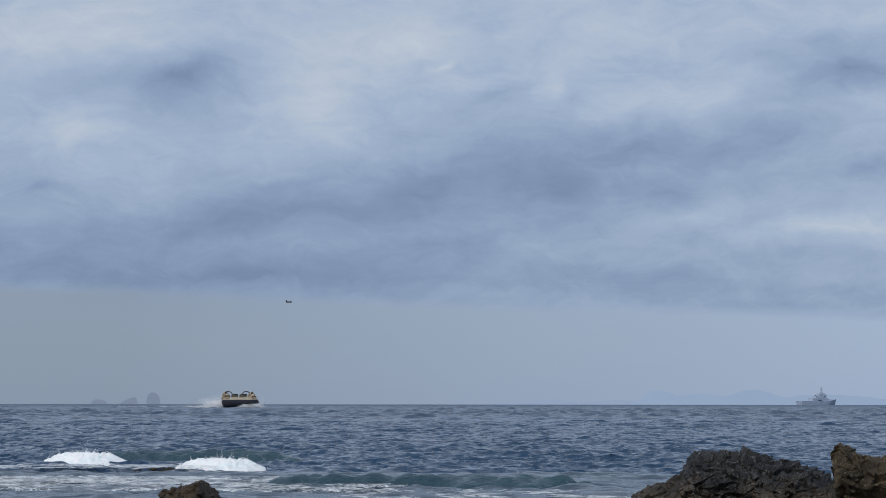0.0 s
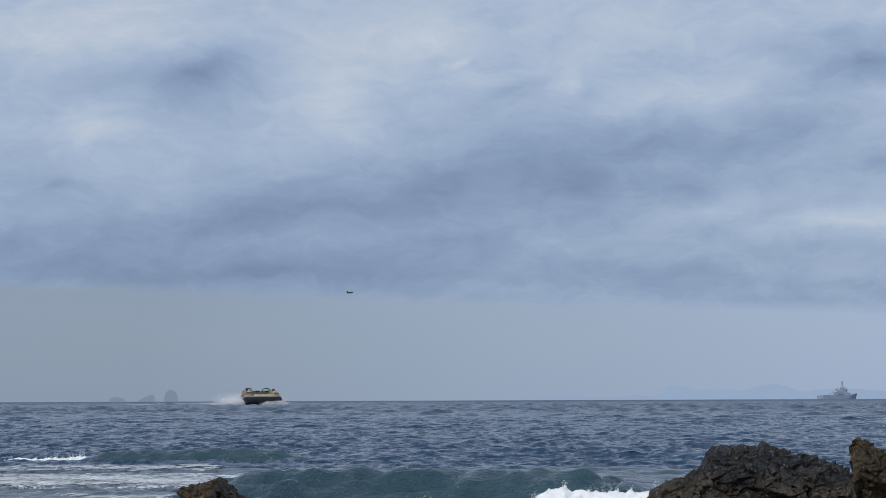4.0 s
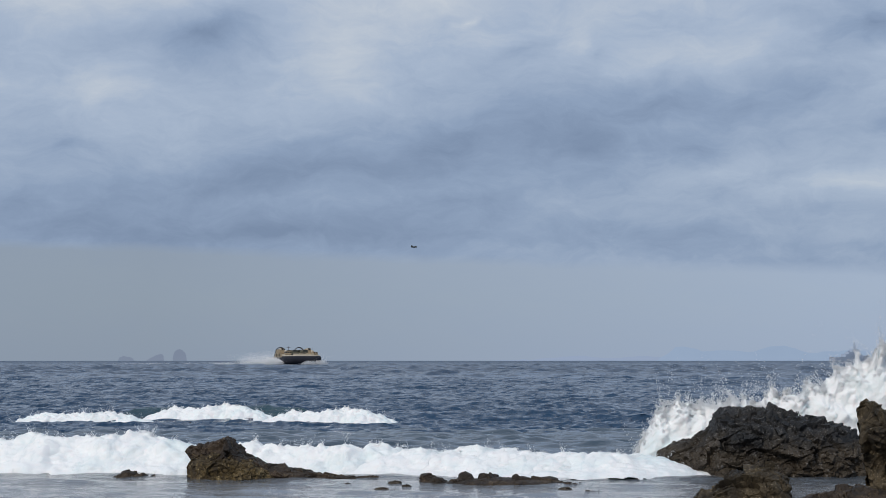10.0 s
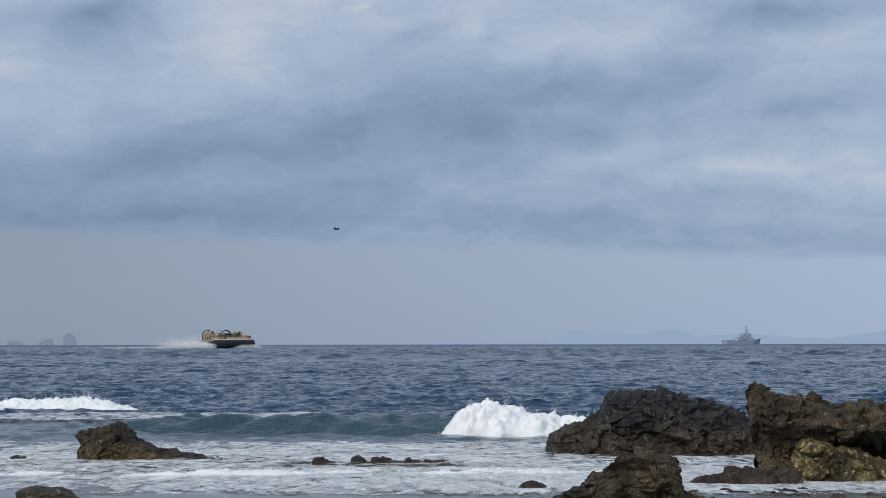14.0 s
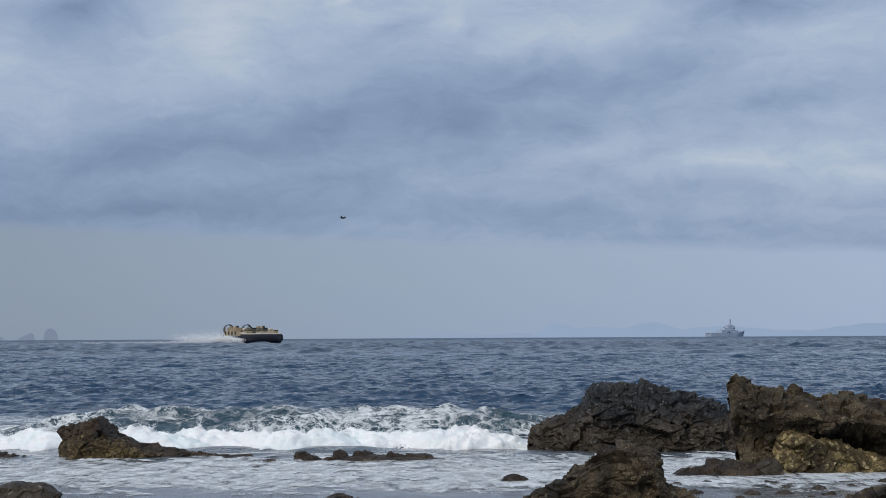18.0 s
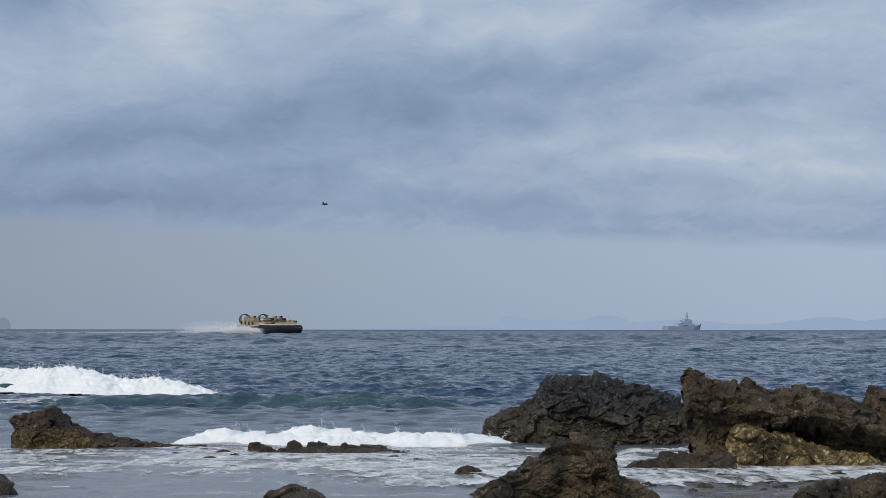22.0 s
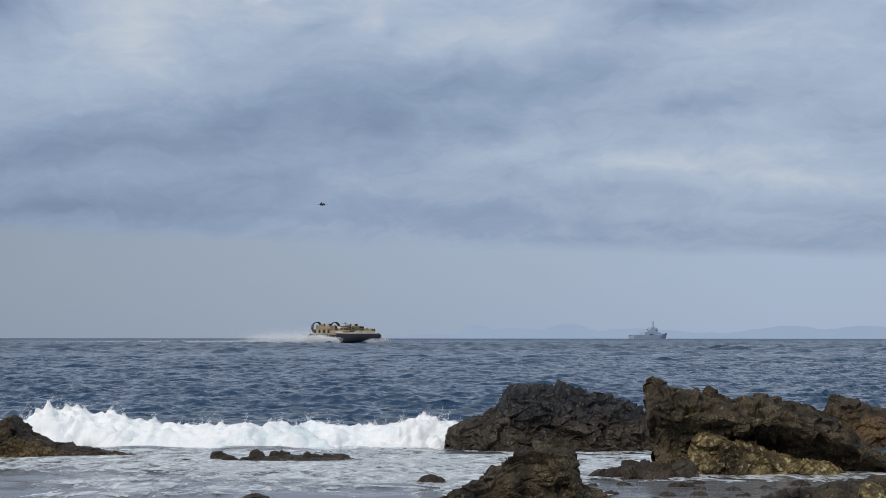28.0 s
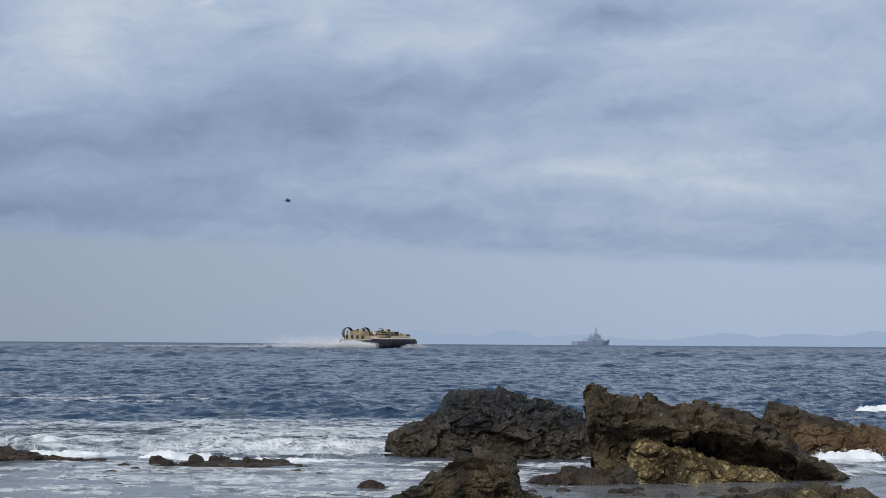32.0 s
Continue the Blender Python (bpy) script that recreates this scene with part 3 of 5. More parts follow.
r_ = random.Random(11)
for k in range(16):
    w = r_.uniform(0.10, 0.26)
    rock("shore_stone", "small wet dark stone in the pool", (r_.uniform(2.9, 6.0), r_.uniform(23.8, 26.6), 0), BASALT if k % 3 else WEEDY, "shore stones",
         stations=[-w * 0.6, -w * 0.4, 0.0, w * 0.4, w * 0.6], heights=[0.0, w * 0.2, w * 0.3, w * 0.22, 0.0], base=0.2, depth=w * 0.5, crag=0.03, seed=90 + k, nu=24, nv=24)
for k, (x, w, h) in enumerate([(-2.42, 0.34, 0.17), (-2.05, 0.24, 0.12), (-1.78, 0.30, 0.23), (-1.48, 0.32, 0.22), (-1.15, 0.36, 0.18), (-0.93, 0.24, 0.19),
                               (-0.68, 0.34, 0.15), (-0.42, 0.36, 0.12)]):
    rock("reef_stone", "wet brown stone on the low reef", (x + r_.uniform(-0.1, 0.1), 31.55 + r_.uniform(-0.35, 0.35), 0), WEEDY, "reef stones",
         stations=[-w * 0.58, -w * 0.38, -w * 0.05, w * 0.3, w * 0.58], heights=[0.0, h * 0.75, h * 0.9, h * 0.7, 0.0],
         base=0.3, depth=w * 0.55, crag=0.035, seed=20 + k, nu=60, nv=50, grain=1.3)
rock("reef_ledge", "flat wet rock ledge awash", (-1.3, 31.45, 0.0), WEEDY, stations=[-1.2, -0.8, -0.2, 0.3, 0.8, 1.2, 1.5], heights=[0.0, 0.05, 0.09, 0.10, 0.09, 0.06, 0.0],
     base=0.2, depth=0.5, crag=0.06, seed=31, nu=200, nv=90, grain=1.8)
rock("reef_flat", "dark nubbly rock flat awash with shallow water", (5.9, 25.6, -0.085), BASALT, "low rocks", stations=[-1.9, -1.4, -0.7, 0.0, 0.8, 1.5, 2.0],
     heights=[0.0, 0.05, 0.06, 0.05, 0.07, 0.05, 0.0], base=0.25, depth=1.5, crag=0.075, seed=77, nu=200, nv=130)
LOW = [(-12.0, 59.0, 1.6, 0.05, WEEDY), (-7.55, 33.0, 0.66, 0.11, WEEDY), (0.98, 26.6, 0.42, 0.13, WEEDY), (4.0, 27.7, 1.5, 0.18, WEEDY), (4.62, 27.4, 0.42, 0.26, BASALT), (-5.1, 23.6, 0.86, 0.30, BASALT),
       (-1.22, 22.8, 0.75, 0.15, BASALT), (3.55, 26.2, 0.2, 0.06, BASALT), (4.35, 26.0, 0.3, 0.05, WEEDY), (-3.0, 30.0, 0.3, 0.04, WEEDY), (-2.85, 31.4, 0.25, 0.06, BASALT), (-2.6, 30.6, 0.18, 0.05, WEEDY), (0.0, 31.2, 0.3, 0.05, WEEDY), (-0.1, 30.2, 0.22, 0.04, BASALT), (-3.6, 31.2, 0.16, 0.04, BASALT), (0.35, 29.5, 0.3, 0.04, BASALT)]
for k, (x, y, w, h, mat) in enumerate(LOW):
    rock("low_rock", "low wet dark rock breaking the water", (x, y, 0), mat, "low rocks", stations=[-w * 0.55, -w * 0.42, -w * 0.1, w * 0.25, w * 0.42, w * 0.55],
         heights=[0.0, h * 0.7, h, h * 0.9, h * 0.5, 0.0], base=0.3, depth=w * 0.4, crag=0.035 + 0.035 * w, seed=40 + k, nu=90, nv=70)
rock("low_rock", "dark weathered rock at the pool's edge", (5.75, 22.9, 0), BROWN, "low rocks", stations=[-1.1, -0.9, -0.6, -0.1, 0.4, 1.0, 1.3],
     heights=[0.0, 0.18, 0.27, 0.30, 0.36, 0.30, 0.1], base=0.4, depth=0.7, crag=0.10, seed=60, nu=150, nv=90)
rock("boulder", "rounded pale grey-brown boulder", (5.95, 22.3, 0.1), PALE, "low rocks", stations=[-0.2, -0.17, -0.05, 0.1, 0.2], heights=[0.02, 0.2, 0.25, 0.2, 0.02],
     base=0.3, depth=0.2, crag=0.03, seed=61, nu=50, nv=50)

for name_az, w, h, st, hh, sd in [(-13.12, 40, 12, [-.5, -.42, -.2, .1, .35, .5], [.2, .75, 1, .9, .6, 0], 71), (-12.3, 44, 17, [-.5, -.3, 0, .3, .44, .5], [.0, .35, .75, 1, .95, .1], 72),
                                  (-11.57, 33, 29, [-.5, -.4, -.2, 0, .2, .4, .5], [.3, .75, .95, 1, .9, .65, .1], 73)]:
    rock("islet", "grey sheer-sided islet in the haze", (*on_water(name_az, 4550).xy, 0), ISLET, "islets", stations=[q * w for q in st], heights=[q * h for q in hh],
         base=3, depth=w * 0.4, crag=1.8, seed=sd, nu=60, nv=40, grain=0.07)

# ---- craft ----
TAN = paint("sand_paint", (0.40, 0.31, 0.195), 0.55, 0.35)
TAN_PALE = paint("pale_sand_paint", (0.58, 0.52, 0.42), 0.5, 0.2)
RUBBER = paint("black_rubber", (0.013, 0.016, 0.028), 0.85, 0.3)
DARK = paint("dark_opening", (0.012, 0.012, 0.013), 0.7, 0.2)
STEEL = paint("dull_steel", (0.16, 0.15, 0.14), 0.45, 0.3, 0.6)
GLASS = paint("dark_glazing", (0.02, 0.025, 0.03), 0.12, 0.1)
# Distance haze is put into both ship greys; the second is a shaded tone.
NAVY_HAZED = paint("hazed_grey_ship_paint", (0.38, 0.45, 0.56), 0.6, 0.12, 0.0, 0.05)
NAVY_SHADED = paint("shadowed_grey_ship_paint", (0.32, 0.38, 0.49), 0.6, 0.12, 0.0, 0.05)
DRAB = paint("olive_drab_paint", (0.12, 0.115, 0.08), 0.6, 0.3)
OLIVE = paint("dark_green_aircraft_paint", (0.035, 0.04, 0.038), 0.55, 0.2)


def box(sx, sy, sz, at=(0, 0, 0), bevel=0.0, bm=None, taper=1.0, rot=None):
    """A bevelled box standing on at; taper narrows its top."""
    one = bmesh.new()
    bmesh.ops.create_cube(one, size=1)
    for v in one.verts:
        k = taper if v.co.z > 0 else 1.0
        v.co = Vector((v.co.x * sx * k, v.co.y * sy * k, (v.co.z + 0.5) * sz))
    if bevel:
        bmesh.ops.bevel(one, geom=list(one.edges), offset=bevel, segments=2, affect="EDGES")
    m = Matrix.Translation(at) @ (rot if rot else Matrix())
    bmesh.ops.transform(one, matrix=m, verts=one.verts)
    if bm is None:
        return one
    me = bpy.data.meshes.new("joined")
    one.to_mesh(me)
    one.free()
    bm.from_mesh(me)
    bpy.data.meshes.remove(me)
    return bm


def tube(r1, r2, length, seg=16, at=None):
    """A capped cone or cylinder along z from 0 to length."""
    bm = bmesh.new()
    bmesh.ops.create_cone(bm, cap_ends=True, segments=seg, radius1=r1, radius2=r2, depth=length)
    bmesh.ops.translate(bm, verts=bm.verts, vec=(0, 0, length / 2))
    if at is not None:
        bmesh.ops.transform(bm, matrix=at, verts=bm.verts)
    return bm


def loft(rings, caps=True):
    """A skin over closed rings of equally many points."""
    bm = bmesh.new()
    rows = [[bm.verts.new(p) for p in ring] for ring in rings]
    n = len(rows[0])
    for a, b in zip(rows, rows[1:]):
        for i in range(n):
            bm.faces.new((a[i], a[(i + 1) % n], b[(i + 1) % n], b[i]))
    if caps:
        bm.faces.new(rows[0][::-1])
        bm.faces.new(rows[-1])
    bmesh.ops.recalc_face_normals(bm, faces=bm.faces)
    return bm


def pill(hx, hy, r, z, n=10):
    """A rounded rectangle at height z."""
    return [(sx * (hx - r) + r * math.cos(a), sy * (hy - r) + r * math.sin(a), z)
            for k, (sx, sy) in enumerate([(1, 1), (-1, 1), (-1, -1), (1, -1)])
            for a in [math.pi / 2 * (k + i / n) for i in range(n + 1)]]


def ring_duct(r, width, thick, seg=36):
    """A shroud round the y axis."""
    prof = [(r, -width / 2), (r + thick, -width / 2), (r + thick * 1.5, width * 0.1), (r + thick, width / 2), (r, width / 2), (r - thick * 0.3, 0)]
    bm = bmesh.new()
    rows = [[bm.verts.new((q * math.cos(a), y, q * math.sin(a))) for q, y in prof] for a in [2 * math.pi * k / seg for k in range(seg)]]
    for a, b in zip(rows, rows[1:] + rows[:1]):
        for i in range(len(prof)):
            bm.faces.new((a[i], b[i], b[(i + 1) % len(prof)], a[(i + 1) % len(prof)]))
    bmesh.ops.recalc_face_normals(bm, faces=bm.faces)
    return bm


def fan(blades, r, chord, flat):
    """Blades of an airscrew; turned by flat about y (a propeller) or lying flat (a rotor)."""
    bm = bmesh.new()
    for k in range(blades):
        a = 2 * math.pi * k / blades
        one = Matrix.Rotation(a, 4, "Z") if flat else Matrix.Rotation(a, 4, "Y")
        tilt = Matrix.Rotation(radians(6 if flat else 90), 4, "X") if flat else Matrix.Rotation(radians(30), 4, "X")
        box(r, chord, chord * 0.12 if flat else chord * 0.25, (0, 0, 0), 0.0, bm, rot=one @ Matrix.Translation((r / 2, 0, 0)) @ tilt)
    return bm


def hovercraft():
    """Air-cushion landing craft, bow to +y."""
    h = thing("hovercraft", "sand-coloured landing hovercraft with black skirt and two shrouded propellers", "hovercraft")
    part("skirt", loft([pill(6.4, 12.2, 3.0, -1.2), pill(6.7, 12.6, 3.0, -0.2), pill(7.1, 13.1, 3.2, 0.35), pill(7.25, 13.4, 3.3, 0.9), pill(7.15, 13.25, 3.2, 1.7), pill(6.7, 12.5, 2.8, 2.3)]), RUBBER, h,
         "black inflated rubber skirt", smooth=True)
    for k in range(11):
        part("skirt_finger", box(0.9, 0.35, 1.15, (-5.4 + 1.08 * k, 12.85 - 0.02 * (k - 5) ** 2, 0.02), 0.15), RUBBER, h)
    fore = Matrix.Translation((0, 8.3, 0))
    bow = loft([pill(6.6, 4.2, 2.9, -0.6), pill(7.1, 4.9, 3.2, 0.4), pill(7.3, 5.2, 3.4, 1.3), pill(7.25, 5.15, 3.3, 2.2), pill(6.9, 4.7, 3.0, 2.9)])
    bmesh.ops.transform(bow, matrix=fore, verts=bow.verts)
    part("bow_skirt", bow, RUBBER, h, "black bag of the skirt bulging at the bow", smooth=True)
    lip = loft([pill(6.85, 4.65, 3.0, 2.85), pill(6.9, 4.7, 3.0, 3.1), pill(6.7, 4.5, 2.8, 3.3)])
    bmesh.ops.transform(lip, matrix=fore, verts=lip.verts)
    part("bow_deck", lip, TAN_PALE, h, "pale sand foredeck")
    for x, y, z in ((-2.6, 8.6, 1.0), (0.6, 9.4, 0.8), (2.6, 7.6, 1.3), (-0.8, 6.6, 1.5)):
        part("deck_locker", box(1.5, 1.3, z, (x, y, 3.3), 0.12, taper=0.9), DRAB if z > 1 else TAN, h)
    part("hull", loft([pill(6.5, 12.2, 2.4, 2.0), pill(6.75, 12.4, 2.4, 2.3), pill(6.7, 12.3, 2.4, 2.55), pill(6.5, 12.1, 2.2, 2.65)]), TAN_PALE, h, "pale sand hull edge")
    part("cargo_deck", box(8.2, 20.5, 0.08, (0, 0.5, 2.66)), STEEL, h)
    for s in (-1, 1):
        side = part("side_structure", box(2.5, 12.6, 1.55, (s * 5.35, -2.2, 2.6), 0.12), TAN, h)
        part("upper_housing", box(2.2, 7.4, 1.55, (s * 5.3, -2.9, 4.14), 0.14), TAN, h)
        part("forward_side", box(2.3, 4.2, 0.95, (s * 5.35, 6.2, 2.9), 0.1), TAN_PALE, h)
        # Near-black panels on the solid side stand in for the intakes' shaded inside.
        for y in (-7.6, -4.9, -2.2, 0.4):
            part("intake_opening", box(0.06, 1.0, 1.25, (s * 6.61, y, 2.8), 0.02), DARK, side)
        for y in (-6.3, -3.5, -0.8):
            part("rib", box(0.12, 0.22, 1.6, (s * 6.62, y, 2.7)), TAN_PALE, side)
        for y, k in ((-4.6, 0.55), (-1.6, 0.85)):
            part("filter_box", box(1.5, 1.6, k, (s * 5.3, y, 5.65), 0.1), TAN_PALE if y > -3 else TAN, h)
            part("exhaust", tube(0.34, 0.46, 0.8, 12, Matrix.Translation((s * 5.3, y + 1.2, 5.65))), DARK, h)
        part("railing", box(0.05, 9.0, 0.05, (s * 6.55, 3.0, 4.3)), STEEL, h)
        for y in (-1.0, 1.2, 3.4, 5.6, 7.4):
            part("railing_post", box(0.05, 0.05, 0.7, (s * 6.55, y, 3.6)), STEEL, h)
        # propeller at the stern
        duct = part("propeller_shroud", ring_duct(1.74, 1.0, 0.15), STEEL, h, at=pose(s * 3.7, -11.0, 4.75), smooth=True)
        part("shroud_lip", ring_duct(1.88, 0.2, 0.1), DARK, duct, at=pose(0, 0.6, 0), smooth=True)
        prop = part("propeller", fan(4, 1.7, 0.42, False), STEEL, h, at=pose(s * 3.7, -11.0, 4.75))
        part("spinner", tube(0.36, 0.1, 0.8, 14, Matrix.Rotation(radians(-90), 4, "X")), DARK, prop)
        part("pylon", box(0.7, 1.5, 1.0, (s * 3.7, -10.9, 2.62), 0.1), TAN, h)
        for dx in (-0.75, 0.75):
            part("rudder", box(0.12, 0.9, 3.0, (s * 3.7 + dx, -11.95, 2.9), 0.03), TAN_PALE, h)
        # bow thruster
        part("thruster_base", tube(0.85, 0.75, 0.7, 18, Matrix.Translation((s * 5.2, 5.6, 3.5))), TAN, h)
        part("thruster_nozzle", tube(0.62, 0.5, 1.7, 16, Matrix.Translation((s * 5.2, 5.7, 4.55)) @ Matrix.Rotation(radians(70), 4, "X")), TAN_PALE, h)
        part("hull_stripe", box(0.05, 16.0, 0.1, (s * 6.77, -1.0, 2.34)), DARK, h)
    cabin = part("control_cabin", box(2.4, 2.8, 1.7, (5.25, 8.2, 3.5), 0.2, taper=0.9), TAN, h)
    for dx in (-0.75, 0.0, 0.75):
        part("cabin_window", box(0.6, 0.05, 0.6, (5.25 + dx, 9.55, 4.3), 0.02), GLASS, cabin)
    for dy in (-0.8, 0.1, 0.9):
        part("cabin_window", box(0.05, 0.6, 0.6, (6.38, 8.2 + dy, 4.3), 0.02), GLASS, cabin)
    watch = part("lookout_cabin", box(2.0, 2.2, 1.3, (-5.25, 8.3, 3.5), 0.18, taper=0.9), TAN, h)
    for dx in (-0.5, 0.4):
        part("cabin_window", box(0.6, 0.05, 0.5, (-5.25 + dx, 9.36, 4.1), 0.02), GLASS, watch)
    part("radar_mast", tube(0.10, 0.06, 2.1, 10, Matrix.Translation((4.9, 7.6, 5.1))), STEEL, h)
    part("radar_bar", box(1.5, 0.16, 0.16, (4.9, 7.6, 6.7), 0.03), STEEL, h)
    part("aerial", tube(0.05, 0.02, 3.0, 8, Matrix.Translation((-5.2, 4.6, 4.3))), STEEL, h)
    part("aerial", tube(0.05, 0.02, 2.6, 8, Matrix.Translation((5.2, 3.4, 4.3))), STEEL, h)
    part("bow_ramp", box(8.0, 0.25, 1.7, (0, 11.4, 2.3), 0.05, rot=Matrix.Rotation(radians(-14), 4, "X")), TAN_PALE, h)
    for x in (-3.0, -1.0, 1.0, 3.0):
        part("ramp_rib", box(0.16, 0.18, 1.5, (x, 11.62, 2.35), rot=Matrix.Rotation(radians(-14), 4, "X")), TAN_PALE, h)
    part("stern_gate", box(4.2, 0.25, 1.6, (0, -11.6, 2.5), 0.04), TAN, h)
    for x, y in ((-1.7, 5.5), (1.7, 3.0), (-1.5, -2.5), (1.6, -5.5)):
        load = part("cargo_vehicle", box(2.2, 5.2, 1.3, (x, y, 3.3), 0.12), DRAB, h, "olive drab military vehicle on the deck")
        part("vehicle_cab", box(2.1, 1.7, 1.1, (x, y + 1.5, 4.58), 0.15, taper=0.88), DRAB, load)
        part("vehicle_cover", box(2.2, 2.9, 0.95, (x, y - 1.0, 4.58), 0.2, taper=0.9), DRAB, load)
        part("vehicle_windscreen", box(1.7, 0.06, 0.55, (x, y + 2.33, 4.95), 0.02), GLASS, load)
        for dx in (-0.95, 0.95):
            for dy in (-1.7, 1.7):
                part("vehicle_wheel", tube(0.5, 0.5, 0.35, 14, Matrix.Translation((x + dx - 0.17, y + dy, 3.24)) @ Matrix.Rotation(radians(90), 4, "Y")), RUBBER, load)
    return h


CRAFT = hovercraft()
for piece in CRAFT.children_recursive:
    if not piece.name.startswith(("propeller", "shroud", "spinner")):
        piece.data.transform(Matrix.Diagonal((1, 1, 0.86, 1)))
    elif piece.parent == CRAFT:
        piece.location.z *= 0.86


def warship():
    """Grey dock landing ship, bow to +y, 140 m."""
    s = thing("warship", "pale grey naval landing ship with tall mast, far off", "ship")
    rings = []
    for y, wb, wd, zd in [(-70, 10.5, 11.5, 11), (-60, 11, 11.8, 11), (10, 11, 12, 11.5), (30, 10.5, 12, 12.5), (48, 7, 10.5, 14.5), (60, 3, 7.5, 16.5), (67, 0.8, 4.0, 17.8), (72, 0.1, 0.6, 18.6)]:
        y0 = y - (6 if y > 65 else 0)
        rings.append([(-wd, y, zd), (-wb, y0, 0.3), (-wb * 0.5, y0, -3), (wb * 0.5, y0, -3), (wb, y0, 0.3), (wd, y, zd)])
    part("hull", loft(rings), NAVY_HAZED, s)
    part("stern_gate", box(15, 0.6, 8.5, (0, -70.4, 1.2), 0.2), NAVY_SHADED, s)
    # Darker band on the solid stern, put in for the shade of its recess.
    part("well_deck_opening", box(17, 0.3, 2.6, (0, -70.3, 8.0), 0.1), STEEL, s)
    part("flight_deck", box(22, 44, 0.8, (0, -46, 11.2), 0.1), NAVY_SHADED, s)
    part("deckhouse", box(21, 62, 8, (0, 4, 11.2), 0.4), NAVY_HAZED, s)
    part("upper_deckhouse", box(17, 42, 6, (0, 7, 19.2), 0.4, taper=0.95), NAVY_HAZED, s)
    part("upper_works", box(15, 24, 8, (0, 12, 25.1), 0.4, taper=0.9), NAVY_HAZED, s)
    bridge = part("bridge", box(19, 10, 5.5, (0, 22, 25.0), 0.4, taper=0.94), NAVY_HAZED, s)
    part("bridge_windows", box(15.5, 0.2, 1.2, (0, 27.05, 27.0)), GLASS, bridge)
    for x in (-5.5, 5.5):
        f = part("funnel", box(4.5, 7, 9, (x, -2 if x < 0 else 3, 19.2), 0.5, taper=0.8), NAVY_SHADED, s)
        part("funnel_cap", box(3.2, 5, 0.7, (x, -2 if x < 0 else 3, 28.2), 0.1), NAVY_SHADED, f)
    mast = part("mast", tube(4.4, 2.0, 24, 10, Matrix.Translation((0, 15, 27))), NAVY_HAZED, s)
    for z, w in ((36, 11), (42, 8), (46, 5)):
        part("yard", box(w, 0.5, 0.5, (0, 15, z)), NAVY_SHADED, mast)
    part("radar", box(6, 0.8, 2.2, (0, 16.6, 38.5), 0.2), NAVY_SHADED, mast)
    part("radar_dome", tube(1.4, 1.2, 2.6, 12, Matrix.Translation((0, 15, 48.5))), NAVY_HAZED, mast)
    part("gun_mount", tube(2.2, 1.6, 3, 14, Matrix.Translation((0, 44, 14))), NAVY_HAZED, s)
    part("gun_barrel", tube(0.2, 0.15, 5, 8, Matrix.Translation((0, 45, 16)) @ Matrix.Rotation(radians(-80), 4, "X")), NAVY_SHADED, s)
    for sx in (-1, 1):
        for y in (-6, 2):
            part("ship_boat", box(2.4, 7, 2.2, (sx * 11.4, y, 14), 0.4), NAVY_SHADED, s)
        part("crane", box(0.8, 14, 0.8, (sx * 7, -16, 19.5), rot=Matrix.Rotation(radians(12), 4, "X")), NAVY_SHADED, s)
        part("crane_post", box(1.4, 1.4, 8.5, (sx * 7, -11, 11.4)), NAVY_SHADED, s)
    part("bow_bulwark", box(10, 8, 1.2, (0, 54, 15.2), 0.2, taper=0.7), NAVY_HAZED, s)
    return s


SHIP = warship()
for piece in (SHIP, *SHIP.children_recursive):
    if piece.type == "MESH":
        piece.data.transform(Matrix.Scale(0.86, 4))


def helicopter():
    """Tandem-rotor transport helicopter, nose to +y."""
    h = thing("helicopter", "dark tandem-rotor transport helicopter in flight", "helicopter")
    rings = []
    for y, w, lo, hi in [(-8.0, 0.5, 0.6, 1.2), (-6.5, 1.6, -0.7, 1.5), (-4, 1.85, -1.25, 1.5), (4.5, 1.85, -1.3, 1.5), (6.3, 1.6, -1.2, 1.2), (7.4, 1.0, -0.9, 0.4), (7.9, 0.3, -0.6, -0.1)]:
        m_, hh = (lo + hi) / 2, (hi - lo) / 2
        rings.append([(w * math.copysign(abs(math.cos(a)) ** 0.6, math.cos(a)), y, m_ + hh * math.copysign(abs(math.sin(a)) ** 0.6, math.sin(a)))
                      for a in [2 * math.pi * k / 20 for k in range(20)]])
    body = part("fuselage", loft(rings), OLIVE, h, smooth=True)
    part("windscreen", box(1.9, 0.3, 0.9, (0, 6.85, 0.0), 0.1, rot=Matrix.Rotation(radians(30), 4, "X")), GLASS, body)
    part("aft_pylon", box(1.3, 3.6, 3.2, (0, -6.0, 1.1), 0.3, taper=0.7), OLIVE, h)
    part("forward_pylon", box(1.4, 2.8, 1.3, (0, 5.2, 1.2), 0.3, taper=0.7), OLIVE, h)
    for s in (-1, 1):
        part("engine", tube(0.55, 0.45, 3.0, 14, Matrix.Translation((s * 1.6, -7.3, 1.9)) @ Matrix.Rotation(radians(-90), 4, "X")), OLIVE, h)
        part("fuel_sponson", box(0.7, 8.5, 1.0, (s * 2.0, 0.2, -1.25), 0.25), OLIVE, h)
        for y in (-4.2, 4.0):
            part("wheel", tube(0.4, 0.4, 0.35, 14, Matrix.Translation((s * 1.7, y, -1.9)) @ Matrix.Rotation(radians(90), 4, "Y")), RUBBER, h)
            part("wheel_strut", box(0.2, 0.2, 0.9, (s * 1.75, y, -1.9)), OLIVE, h)
    for y, z in ((5.2, 2.75), (-6.2, 4.5)):
        r = part("rotor", fan(3, 9.0, 0.75, True), DARK, h, at=pose(0, y, z))
